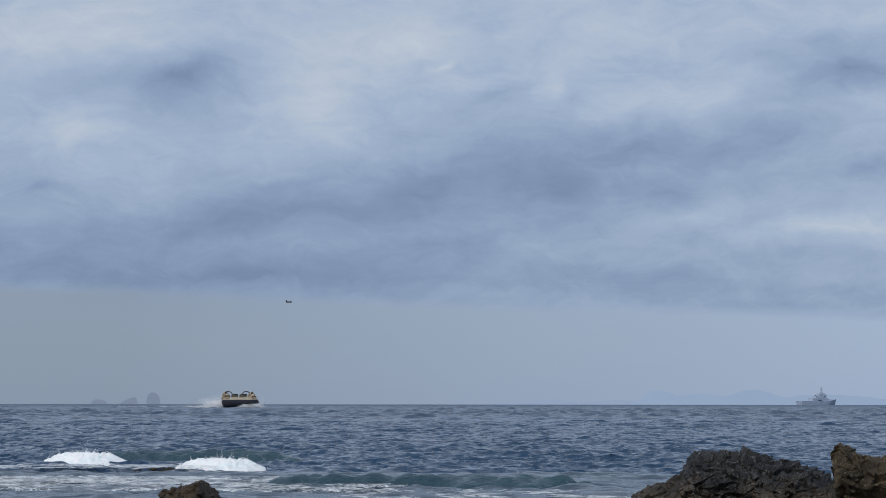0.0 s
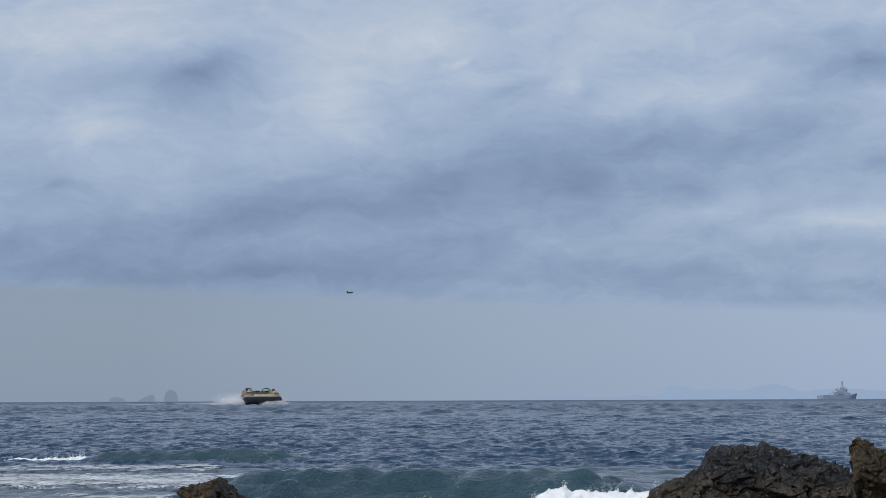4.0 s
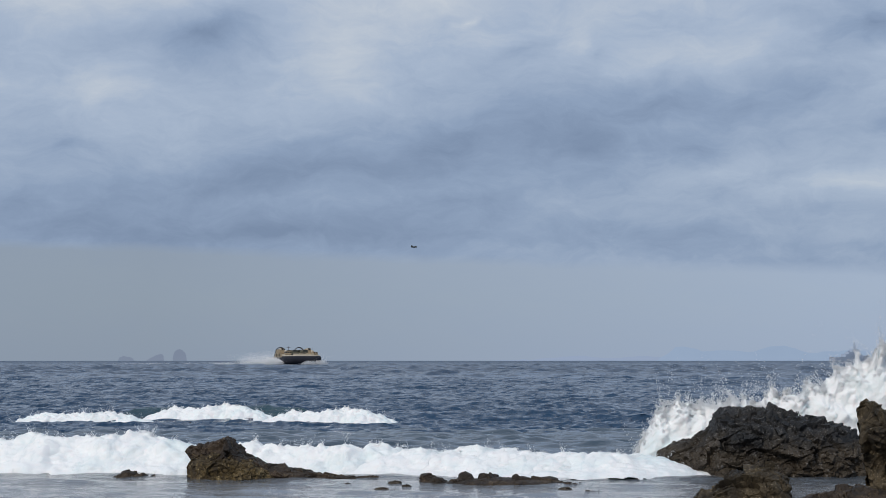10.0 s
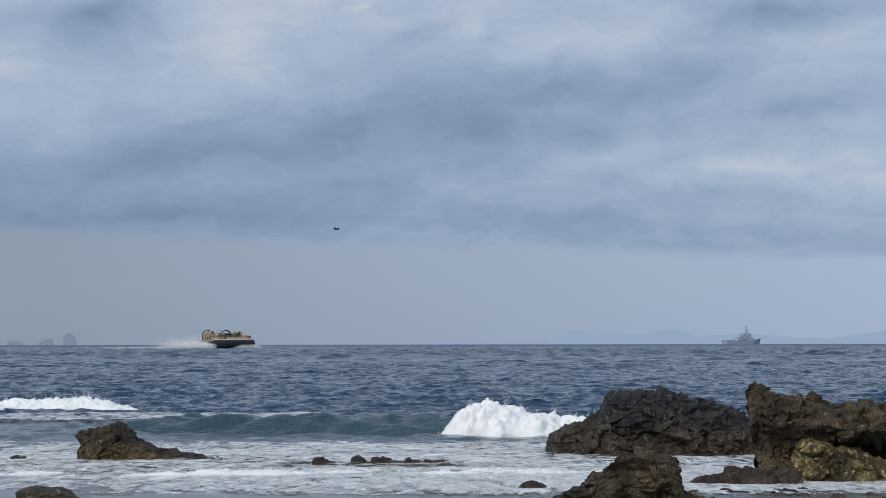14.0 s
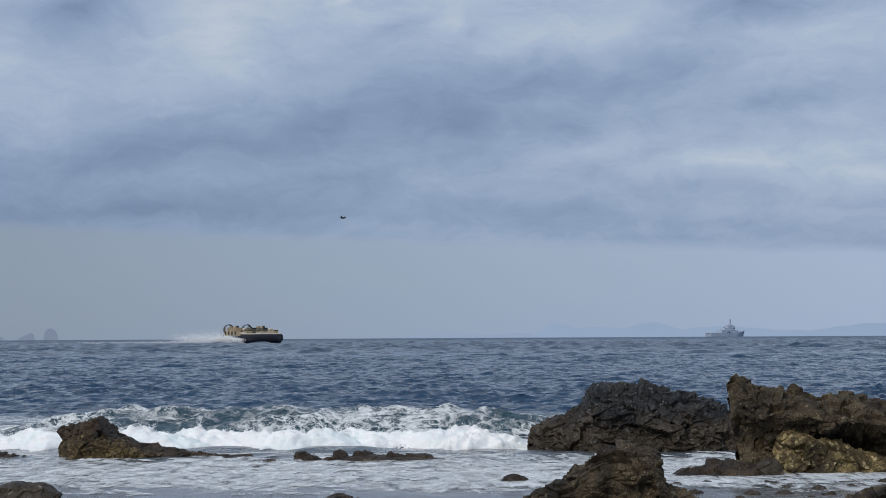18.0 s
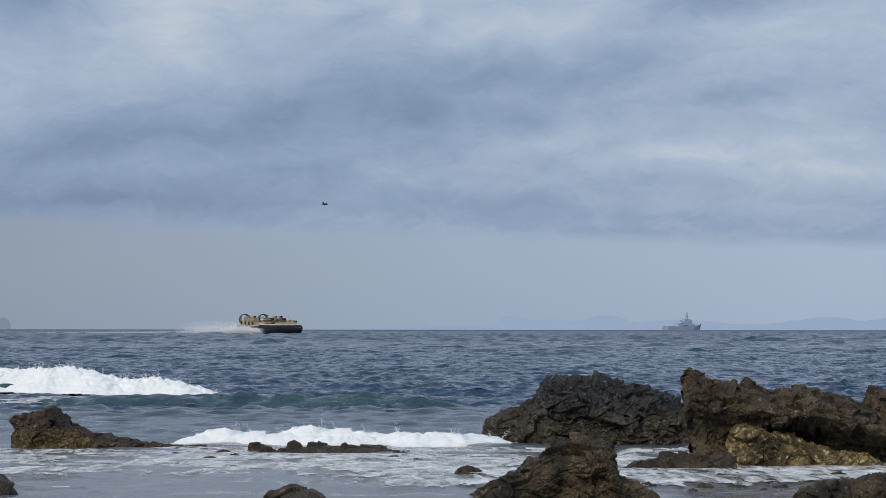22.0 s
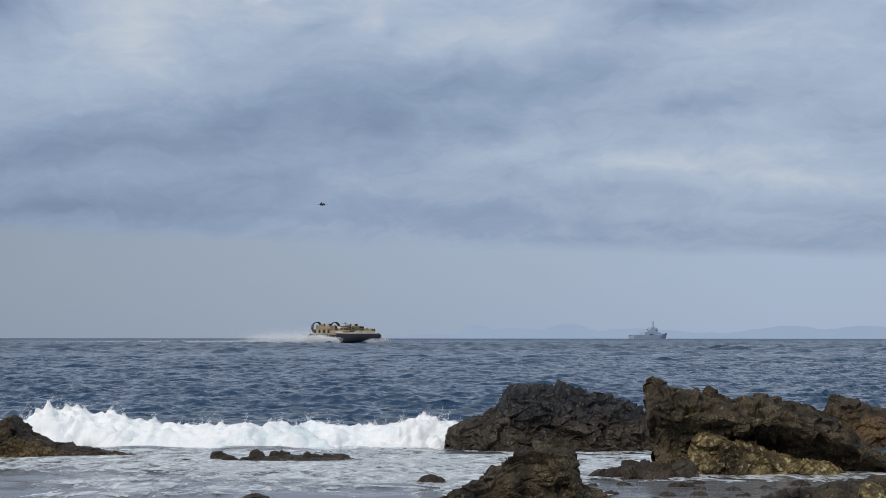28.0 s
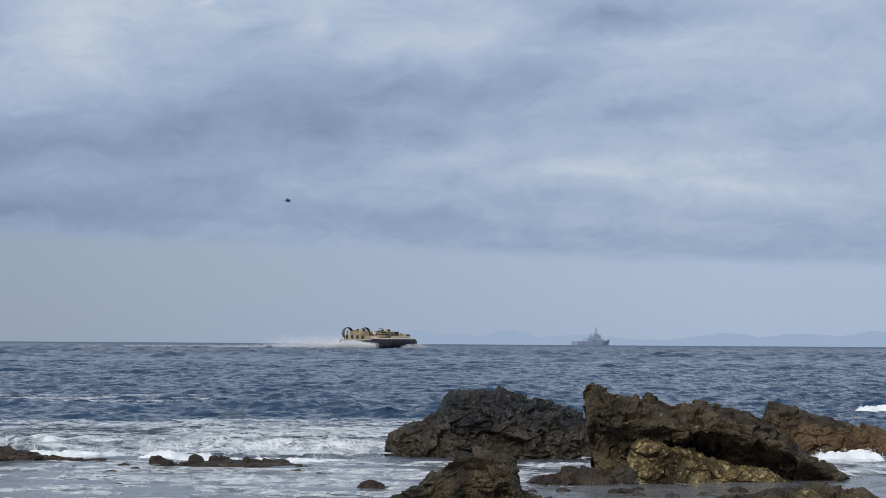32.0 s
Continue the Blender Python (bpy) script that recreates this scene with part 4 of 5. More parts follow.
        part("rotor_hub", tube(0.45, 0.35, 0.5, 12, Matrix.Translation((0, 0, -0.25))), OLIVE, r)
    return h


HELI = helicopter()


def small_boat():
    b = thing("small_boat", "small dark inflatable boat far out on the sea", "boat", "small boats")
    part("hull", loft([pill(1.2, 3.4, 0.8, -0.2), pill(1.5, 3.8, 1.0, 0.3), pill(1.5, 3.8, 1.0, 0.8), pill(1.2, 3.4, 0.9, 1.0)]), RUBBER, b)
    part("console", box(0.8, 0.9, 1.1, (0, -0.5, 0.9), 0.1), NAVY_SHADED, b)
    part("engine", box(0.5, 0.6, 1.2, (0, -3.6, 0.6), 0.1), RUBBER, b)
    return b


BOATS = [small_boat()]
for _ in range(1):
    BOATS.append(copy_thing(BOATS[0], pose(0, 0, 0)))

# ---- surf ----


def droplets(bm_pts, sizes, name, tiny=False):
    """One mesh of small eight-sided drops; tiny ones have four sides."""
    if tiny:
        return drops_of(bm_pts, sizes, name, np.array([(1, 1, 1), (-1, -1, 1), (-1, 1, -1), (1, -1, -1)], float), np.array([(0, 2, 1), (0, 1, 3), (0, 3, 2), (1, 2, 3)]), False)
    o = np.array([(1, 0, 0), (-1, 0, 0), (0, 1, 0), (0, -1, 0), (0, 0, 1), (0, 0, -1)], float)
    f = np.array([(0, 2, 4), (2, 1, 4), (1, 3, 4), (3, 0, 4), (2, 0, 5), (1, 2, 5), (3, 1, 5), (0, 3, 5)])
    return drops_of(bm_pts, sizes, name, o, f)


def drops_of(bm_pts, sizes, name, o, f, smooth=True):
    """Joins many copies of one small solid into a mesh."""
    n = len(bm_pts)
    P = (bm_pts[:, None] + o[None] * sizes[:, None, None]).reshape(-1, 3)
    F = (f[None] + len(o) * np.arange(n)[:, None, None]).reshape(-1, 3)
    me = bpy.data.meshes.new(name)
    me.vertices.add(len(P))
    me.vertices.foreach_set("co", P.astype(np.float32).ravel())
    me.loops.add(F.size)
    me.loops.foreach_set("vertex_index", F.astype(np.int32).ravel())
    me.polygons.add(len(F))
    me.polygons.foreach_set("loop_start", np.arange(0, F.size, 3, dtype=np.int32))
    me.polygons.foreach_set("loop_total", np.full(len(F), 3, dtype=np.int32))
    me.polygons.foreach_set("use_smooth", np.full(len(F), smooth))
    me.update(calc_edges=True)
    return me


def billow(q, scales, sizes):
    """Rounded puffs with creases between them, at several sizes."""
    return sum(a * (2.2 * np.abs(gnoise(q * f + 7.7 * k)) - 0.55) for k, (f, a) in enumerate(zip(scales, sizes)))


def breaker_mesh(name, length, high, seed):
    """A tumbling crest: a run-out toe, a boiling face, fingers thrown up along the top, foam trailing off behind."""
    nu, nv = int(length / 0.045), 84
    u = np.linspace(-length / 2, length / 2, nu)
    prof_y = np.array([-1.55, -1.25, -1.0, -0.75, -0.52, -0.26, 0.0, 0.35, 0.9, 1.8, 3.0])
    prof_z = np.array([-0.22, 0.03, 0.16, 0.42, 0.74, 0.94, 1.0, 0.82, 0.5, 0.2, -0.3])
    s = np.linspace(0, 10, nv)
    py, pz = np.interp(s, range(11), prof_y), np.interp(s, range(11), prof_z)
    e = np.clip((length / 2 - np.abs(u)) / (0.34 * length), 0, 1)
    e = e * e * (3 - 2 * e)
    line = np.stack([u, u * 0 + seed, u * 0], 1)
    env = np.clip(e * (0.92 + 0.40 * fbm(line * 0.45, 2) + 0.10 * fbm(line * 2.2 + 4, 3)), 0, 1.4)
    bend = 1.0 * fbm(line * 0.22 + 9, 3) + 0.35 * fbm(line * 1.1 + 2, 3)
    deep = 0.6 + 0.5 * high
    U, Z = np.meshgrid(u, pz, indexing="ij")
    toe = np.clip(-py - 0.6, 0, 1)[None] * (0.5 * fbm(line * 1.4 + 31, 3))[:, None]
    Y = py[None] + bend[:, None] + toe
    Z = Z * high * env[:, None] - 0.22 * (1 - e)[:, None]
    P = np.stack([U, Y * deep, Z], -1).reshape(-1, 3)
    q = P + seed * 5.1
    lift = np.clip(Z.ravel() / high, 0, 1)
    puff = billow(q * np.array([1, 0.8, 1]), (1.1, 2.6, 5.5, 11.0), (0.10, 0.085, 0.06, 0.03)) * high ** 0.7
    P[:, 2] += puff * (0.45 + 0.9 * lift)
    P[:, 1] -= puff * 1.1 * (Y.ravel() < 0.3 + bend.repeat(nv))
    fing = np.clip(fbm(np.stack([q[:, 0] * 6.5, q[:, 1] * 3.0, q[:, 0] * 0 + seed], 1), 4, 0.62) - 0.06, 0, 0.8)
    P[:, 2] += 0.26 * high ** 0.7 * lift ** 4 * fing * env.repeat(nv)
    P[:, 1] -= 0.25 * high * lift ** 4 * fing
    # holes and streaks where the foam trails off behind the crest, and along the toe
    hole = fbm(q * np.array([1.6, 0.7, 1.0]), 4, 0.65).reshape(nu, nv)
    gap = np.clip((py - 0.3) / 2.2, 0, 1) + 0.55 * np.clip((-py - 1.15) / 0.4, 0, 1)
    keep = (hole > -1.3 + 1.75 * gap[None])[:-1, :-1]
    top = P.reshape(nu, nv, 3)[:, int(np.argmax(pz))]
    return grid_mesh(name, P, nu, nv, keep), top, env


def strewn(r, roots, count, reach, width):
    """Drops thrown up in strings from roots: clumped, thinning out with height."""
    jets = roots[r.randint(0, len(roots), max(6, count // 45))]
    lean, tall = r.normal(0, 0.35, (len(jets), 2)), reach * r.exponential(0.6, len(jets))
    j = r.randint(0, len(jets), count)
    t = r.beta(0.9, 1.6, count)
    P = jets[j].copy()
    P[:, :2] += lean[j] * (tall[j] * t)[:, None] + r.normal(0, 1, (count, 2)) * (0.012 + width * t)[:, None]
    P[:, 2] += tall[j] * t * (1 - 0.2 * t) + r.normal(0, 0.012, count)
    return P, 1.15 - 0.6 * t


def make_breaker(length, high, seed):
    me, top, env = breaker_mesh("crest", length, high, seed)
    b = thing("breaker", "white foaming crest of a breaking wave", "wave", "breakers")
    obj("crest", me, FOAM, b)
    r = np.random.RandomState(int(seed * 10))
    n = int(430 * length)
    P, k = strewn(r, top[env > 0.35] - np.array([0, 0, 0.04]), n, 0.26 * high ** 0.6, 0.03)
    obj("spray", droplets(P, r.uniform(0.003, 0.010, n) * k, "spray"), SPRAY, b, "flying drops of spray")
    return b


def foam_sheet(name, width, deep, seed, cover, thick=0.006):
    """A lace of foam that floats on the water."""
    nu, nv = int(width / 0.05), int(deep / 0.07)
    u, v = np.linspace(-width / 2, width / 2, nu), np.linspace(-deep / 2, deep / 2, nv)
    U, V = np.meshgrid(u, v, indexing="ij")
    q = np.stack([U.ravel(), V.ravel(), U.ravel() * 0 + seed], 1)
    warp = np.stack([fbm(q * 0.8 + 3, 3), fbm(q * 0.8 + 30, 3), q[:, 2] * 0], 1) * 0.8
    lace = np.abs(gnoise((q + warp) * np.array([0.9, 0.28, 1]))) + 0.6 * np.abs(gnoise((q + warp) * np.array([2.4, 0.6, 1]) + 8)) + 0.35 * np.abs(gnoise((q + warp) * np.array([6.0, 1.5, 1]) + 8))
    broad = fbm(q * np.array([0.35, 0.3, 1]) + 50, 3)
    e = np.minimum(np.clip((width / 2 - np.abs(U)) / (0.3 * width), 0, 1), np.clip((deep / 2 - np.abs(V)) / (0.3 * deep), 0, 1)).ravel()
    score = cover * (0.35 + 0.65 * e) + 0.28 * broad - lace - 0.5 * (1 - e) ** 3
    z = 0.004 + thick * (1.6 * np.clip(score / 0.22, 0, 1) - 0.8 + 0.8 * gnoise(q * 3.0))
    keep = (score.reshape(nu, nv) > 0)[:-1, :-1]
    return grid_mesh(name, np.stack([U.ravel(), V.ravel(), z], 1), nu, nv, keep)


def make_foam_patch(width, deep, seed, cover, thick=0.006, mat=None):
    ob = obj("foam_patch", foam_sheet("foam_patch", width, deep, seed, cover, thick), mat or THIN_FOAM)
    return tagged(ob, "lacy white foam drifting on the water", "foam", "foam patches", "stuff")


def make_swell_piece(length, high, seed, cover):
    nu, nv = int(length / 0.14), 90
    u, v = np.linspace(-length / 2, length / 2, nu), np.linspace(-4.5, 6.5, nv)
    U, V = np.meshgrid(u, v, indexing="ij")
    e = np.clip((length / 2 - np.abs(U)) / (0.35 * length), 0, 1)
    e = e * e * (3 - 2 * e)
    bend = 0.8 * fbm(np.stack([U.ravel() * 0.15, U.ravel() * 0 + seed, U.ravel() * 0], 1), 3).reshape(U.shape)
    w = V - bend
    z = high * e * np.where(w < 0, np.exp(-(w / 1.25) ** 2), np.exp(-(w / 2.6) ** 2)) - 0.22 - 0.9 * np.clip((-V - 2.4) / 2.1, 0, 1) - 0.5 * (1 - e)
    c, dx, dy = CHOP(U.ravel() + seed * 40, V.ravel(), np.full(U.size, 0.16))
    P = np.stack([U.ravel() + 0.6 * dx, V.ravel() + 0.6 * dy, z.ravel() + 2.1 * c * np.clip(z.ravel() + 0.6, 0, 1)], 1)
    if cover == "lace":
        ob = obj("foam_lace", grid_mesh("foam_lace", P + np.array([0, -0.01, 0.02]), nu, nv), LACE_FOAM)
        return tagged(ob, "white lace of foam on the back of a wave", "foam", "foam patches", "stuff")
    ob = obj("swell", grid_mesh("swell", P, nu, nv), SWELL)
    if cover:
        obj("foam_lace", grid_mesh("foam_lace", P + np.array([0, -0.01, 0.02]), nu, nv), LACE_FOAM, ob, "white lace of foam on the swell")
    return tagged(ob, "smooth blue-green swell rising before it breaks", "wave", "swells")


def plume(name, label, width, deep, high, count, size, seed, fall=1.0, jets=9):
    """Thrown spray: many drops, dense at the foot and thin at the top, in a few leaning jets."""
    r = np.random.RandomState(seed)
    jx, jl, jh = r.uniform(-0.45, 0.45, jets) * width, r.normal(0, 0.16, jets), r.uniform(0.5, 1.0, jets)
    j = r.randint(0, jets, count)
    t = r.beta(1.0, 1.9 * fall, count)
    x = jx[j] + jl[j] * t * high + r.normal(0, 0.06 + 0.07 * t, count) * width
    z = t * jh[j] * high * (1 - 0.25 * (np.abs(x) / width) ** 2)
    P = np.stack([x, r.normal(0, 0.3, count) * deep * (0.5 + t), z], 1)
    ob = obj(name, droplets(P, r.uniform(0.5, 1.4, count) * size, name, count > 10000), SPRAY)
    return tagged(ob, label, "spray", "spray", "stuff")


def burst(name, label, xs, hs, deep, seed, drops):
    """A wave thrown up against rock: a thick boiling sheet with a torn top, and strings of drops above it."""
    b = tagged(new(name), label, "spray", "spray bursts")
    w = xs[-1] - xs[0]
    nu, nv = int(w / 0.028), 110
    u = np.linspace(xs[0], xs[-1], nu)
    line = np.stack([u, u * 0 + seed, u * 0], 1)
    tear = 1 + 0.16 * fbm(line * 1.6, 3) + 0.22 * np.clip(fbm(line * 5.5 + 3, 4, 0.65), -0.1, 0.7)
    h = np.interp(u, xs, hs)
    s = np.linspace(0, 1, nv)
    front = np.clip(s / 0.7, 0, 1)
    z01 = np.where(s < 0.7, np.sin(front * math.pi / 2), 1 - ((s - 0.7) / 0.3) ** 1.5)
    y01 = np.where(s < 0.7, -1 + 0.9 * front ** 1.5, -0.1 + 0.9 * (s - 0.7) / 0.3)
    U, Z = np.meshgrid(u, z01, indexing="ij")
    P = np.stack([U, y01[None] * deep * (0.5 + 0.5 * h[:, None] / h.max()), Z * h[:, None] * (1 + (np.clip(tear, 0.5, 1.6) - 1)[:, None] * Z ** 4) - 0.15], -1).reshape(-1, 3)
    q = P + seed * 3.3
    puff = billow(q, (1.6, 3.6, 8.0, 17.0), (0.16, 0.09, 0.045, 0.02))
    P += np.stack([0.5 * puff, -puff, 0.55 * puff], 1)
    torn = fbm(q * np.array([3.2, 3.2, 1.6]), 4, 0.65).reshape(nu, nv)
    keep = (torn > -1.5 + 1.3 * Z ** 6)[:-1, :-1]
    obj("foam_mass", grid_mesh("foam_mass", P, nu, nv, keep), FOAM, b)
    r = np.random.RandomState(seed)
    tops = P.reshape(nu, nv, 3)[:, int(0.45 * nv):int(0.7 * nv)].reshape(-1, 3)
    fine, k = strewn(r, tops, drops, 0.09 * max(hs), 0.05)
    high, k2 = strewn(r, tops, drops // 3, 0.26 * max(hs), 0.05)
    D, k, drops = np.concatenate([fine, high]), np.concatenate([k, k2]), drops + drops // 3
    obj("spray", droplets(D, r.uniform(0.004, 0.013, drops) * k, "spray", drops > 40000), SPRAY, b, "flying drops of spray")
    return b


KINDS = {"big": (8.0, 1.02, 1.7), "mid": (7.6, 0.66, 2.9), "mid2": (6.6, 0.62, 5.3), "low": (7.5, 0.40, 6.1), "flat": (8.0, 0.22, 8.7),
         "far": (8.0, 0.74, 3.3), "far2": (6.6, 0.60, 4.6), "cap": (2.8, 0.45, 7.4), "cap_long": (4.4, 0.42, 11.2), "peel": (4.4, 0.90, 15.7)}
MADE = {}


def crest(kind):
    if kind not in MADE:
        MADE[kind] = make_breaker(*KINDS[kind])
        return MADE[kind]
    return copy_thing(MADE[kind], pose(0, 0, 0))


# kind, place along the shore, then rows of seconds, distance, height of its foot
SURF = [
    # outer reef
    ("cap_long", -15.3, (0, 64, 0), (1.2, 62.5, 0), (2.6, 61, -0.3), (3.6, 60, -1.3)),
    ("cap_long", -10.0, (0, 59.5, -0.06), (1.2, 58, -0.2), (2.4, 57, -0.4), (3.2, 56.5, -1.3)),
    ("far", -13.6, (0, 63, -1.4), (0.8, 63, -1.3), (1.8, 62, -0.05), (2.6, 61, 0), (3.6, 60, -0.5), (4.4, 60, -1.4)),
    ("far2", -9.6, (0, 62, -1.4), (1.0, 62, -1.2), (2.0, 61, -0.1), (2.7, 60, -0.2), (3.6, 59, -1.3)),
    ("far", -16.9, (0, 64, -1.4), (3.4, 64, -1.3), (4.4, 63, 0), (5.2, 62, -0.05), (6.2, 61, -0.5), (7.0, 60, -1.4)),
    ("cap", 0.1, (0, 76, -1), (4.0, 76, -0.9), (4.8, 75, 0), (5.4, 74, -0.1), (6.2, 73, -1)),
    ("cap", -9.0, (0, 74, -1), (6.0, 74, -0.9), (6.8, 73, -0.08), (7.9, 70, 0), (8.6, 68, -0.1), (9.3, 67, -1)),
    ("far2", -11.9, (0, 67, -1.4), (7.8, 67, -1.2), (8.7, 66, -0.05), (9.6, 64, 0), (11, 60, -0.15), (12.4, 57.5, -0.15), (13.6, 56, -0.5), (14.8, 55, -1.4)),
    ("far2", -7.7, (0, 64, -1.4), (7.8, 64, -1.2), (8.8, 63, -0.1), (10, 61, -0.1), (11.2, 58.5, -0.24), (12.6, 57, -0.35), (13.6, 56, -1.4)),
    ("far", -15.6, (0, 64, -1.4), (8.6, 64, -1.3), (10, 61, -0.25), (11, 59.5, -0.28), (13, 58.5, -0.05), (14.3, 57, -0.4), (15.4, 56, -1.4)),
    ("far2", -5.3, (0, 62, -1.4), (9.6, 62, -1.2), (10.6, 60, -0.05), (11.4, 58.5, 0), (12.4, 57, -0.5), (13.2, 56, -1.4)),
    ("far", -12.3, (0, 62, -1.5), (11.3, 62, -1.4), (12.4, 60, 0), (13.2, 59, 0), (14.2, 58, -0.35), (15.4, 57, -1.5)),
    ("cap", -7.1, (0, 74, -1), (17.9, 74, -0.9), (18.8, 72, 0), (19.8, 69, 0), (21, 65, -0.1), (22.2, 62, -1)),
    ("far2", -4.1, (0, 61, -1.4), (18.0, 61, -1.2), (18.9, 59.5, -0.25), (20, 58.5, -0.15), (21.2, 57, -0.3), (22.4, 56, -1.4)),
    ("far", -8.2, (0, 61, -1.5), (19.3, 61, -1.4), (20.4, 59.5, -0.1), (21.4, 58.5, 0), (22.6, 57.5, -0.15), (24, 56, -0.6), (25, 55, -1.5)),
    ("far", -10.9, (0, 61, -1.5), (20.2, 61, -1.4), (21.2, 59.5, 0.1), (22.4, 58.5, 0.25), (23.4, 57.5, -0.1), (24.6, 56, -0.8), (25.4, 55, -1.5)),
    ("cap", -17.4, (0, 56, -1), (4.4, 56, -0.9), (5.2, 55, -0.05), (7.5, 52, 0), (9, 51, -1)),
    ("cap", -14.6, (0, 78, -1), (22.4, 78, -0.9), (23.2, 77, -0.12), (24.6, 75, -0.1), (26, 73, -1)),
    ("cap", -11.4, (0, 76, -1), (23.0, 76, -0.9), (23.9, 75, -0.16), (25, 73, -0.16), (26, 72, -1)),
    ("cap", 17.5, (0, 60, -1), (30.2, 60, -0.9), (31.2, 59, -0.24), (32, 57.5, -0.2)),
    # first wave on the inner line
    ("mid2", 1.2, (0, 40, -1.5), (2.8, 40, -1.4), (4.2, 37.6, -0.15), (5, 36.6, 0), (6, 35.3, -0.05), (7.2, 34.4, -0.44), (8.4, 33.5, -1.5)),
    ("mid", -1.6, (0, 40, -1.5), (3.2, 40, -1.4), (4.5, 37.6, -0.15), (5, 37, -0.1), (6, 35.6, -0.05), (7.2, 34.6, -0.42), (8.4, 33.5, -1.5)),
    ("mid2", -4.4, (0, 39, -1.5), (4.2, 39, -1.4), (5.4, 36.8, -0.2), (6, 36, -0.05), (7.2, 34.8, -0.3), (8.4, 33.8, -1.5)),
    ("low", -8.6, (0, 38, -1.2), (4.8, 38, -1.1), (6.3, 36, -0.1), (7.2, 35, 0), (8.2, 34.4, -0.2), (9.2, 33.8, -1.2)),
    # second wave
    ("mid", -8.8, (0, 38.5, -1.5), (6.8, 38, -1.4), (8, 36, -0.12), (9, 35.4, 0.1), (9.6, 35, 0.2), (10.2, 34.4, 0.05), (11, 33.8, -0.1), (12, 33, -0.35), (13.2, 31.6, -1.5)),
    ("mid2", -4.6, (0, 38.5, -1.5), (6.8, 38, -1.4), (8, 36, -0.12), (9, 35.4, -0.02), (10, 34.9, -0.05), (11, 34.2, 0), (12, 33, -0.35), (13.2, 31.5, -1.5)),
    ("low", -1.4, (0, 38, -1.4), (6.9, 38, -1.3), (8, 35.6, 0.02), (9, 34.6, 0.12), (10, 34, 0.05), (11, 33.3, 0.05), (12, 32.2, -0.1), (13.2, 31, -0.3), (14.2, 30, -1.4)),
    ("low", -0.4, (0, 38, -1.4), (7.0, 38, -1.3), (8.1, 35.6, 0.02), (9, 34.6, 0.16), (10, 34, 0.1), (11, 33.4, 0.05), (12, 32.3, -0.1), (13.2, 31, -0.3), (14.2, 30, -1.4)),
    ("flat", -3.2, (0, 33, -1), (10.8, 33, -0.9), (12, 31.6, 0.07), (13, 30.2, 0.07), (14, 29.6, -0.12), (15.2, 29, -1)),
    ("flat", 1.0, (0, 33, -1), (11.0, 33, -0.9), (12.2, 31.4, 0.07), (13, 30.4, 0.07), (14, 29.8, -0.12), (15.2, 29, -1)),
    ("flat", -8.0, (0, 33, -1), (10.8, 33, -0.9), (12, 31.4, 0.07), (13, 30, 0.07), (14, 29.4, -0.12), (15.2, 29, -1)),
    # third wave peels from the black rock leftwards
    ("peel", 1.0, (0, 45.5, -1.7), (12.7, 45, -1.6), (13.5, 43.4, -0.3), (14, 42.4, -0.2), (14.5, 41.4, -0.15), (16.5, 37.6, -0.35), (18, 35, -0.6), (19.4, 33.5, -1.7)),
    ("mid", -0.6, (0, 44.5, -1.5), (13.9, 43.4, -1.4), (14.7, 42, -0.1), (15.4, 40.4, 0), (16.5, 38, 0), (17.2, 36.9, -0.05), (18.2, 35.2, -0.26), (19.2, 34, -0.38), (20.6, 33, -1.5)),
    ("mid2", -3.4, (0, 43, -1.5), (14.2, 43, -1.4), (15.2, 41, -0.1), (16.5, 38, 0), (17.2, 37, 0), (18.2, 35.3, -0.26), (19.2, 34.2, -0.38), (20.6, 33, -1.5)),
    ("mid", -6.6, (0, 42, -1.5), (14.8, 42, -1.4), (15.8, 39.6, -0.1), (16.5, 38, 0), (17.2, 36.8, 0), (18.2, 35.3, -0.26), (19.2, 34.2, -0.38), (20.6, 33, -1.5)),
    ("low", 0.2, (0, 36.5, -1.3), (17.4, 36.5, -1.2), (18.6, 34.4, -0.05), (19.4, 33.8, -0.05), (20.4, 33.2, -0.2), (21.4, 32.4, -1.3)),
    ("low", -4.8, (0, 36.5, -1.3), (17.4, 36.5, -1.2), (18.6, 35.6, -0.02), (19.4, 35.5, -0.02), (20.4, 35.3, -0.1), (21.4, 34.4, -1.3)),
    # a small one between
    ("low", -1.8, (0, 36, -1.3), (19.8, 36, -1.2), (20.9, 34.6, -0.12), (22.2, 33.6, -0.14), (23.2, 32.9, -0.02), (24, 32.3, 0), (25, 31.4, -0.3), (25.8, 31, -1.3)),
    ("low", -0.3, (0, 36, -1.3), (19.8, 36, -1.2), (20.9, 34.6, -0.12), (22.2, 33.6, -0.08), (23.2, 33, 0), (24, 32.4, 0), (25, 31.4, -0.3), (25.8, 31, -1.3)),
    ("mid2", 3.2, (0, 45.5, -1.5), (11.6, 45.5, -1.4), (12.4, 44.6, -0.1), (13, 44, -0.05), (14.5, 42, -0.15), (16.5, 38, -0.3), (18, 36, -1.5)),
    # fourth wave, the highest
    ("peel", 4.0, (0, 48.5, -1.7), (22.0, 48.5, -1.6), (22.6, 47.2, -0.2), (23.2, 45.6, 0), (24, 44.4, 0), (25, 42, 0), (26.5, 38, -0.3), (28, 35.6, -0.5), (29.2, 34.4, -1.7)),
    ("peel", 1.6, (0, 46.5, -1.7), (23.2, 46.5, -1.6), (23.8, 44.8, -0.1), (24.5, 43.4, 0), (25.5, 40.6, 0), (26.5, 38, -0.3), (27.2, 36.8, -0.35), (28.2, 35.6, -0.4), (29.2, 34.8, -0.55), (30.4, 34, -1.7)),
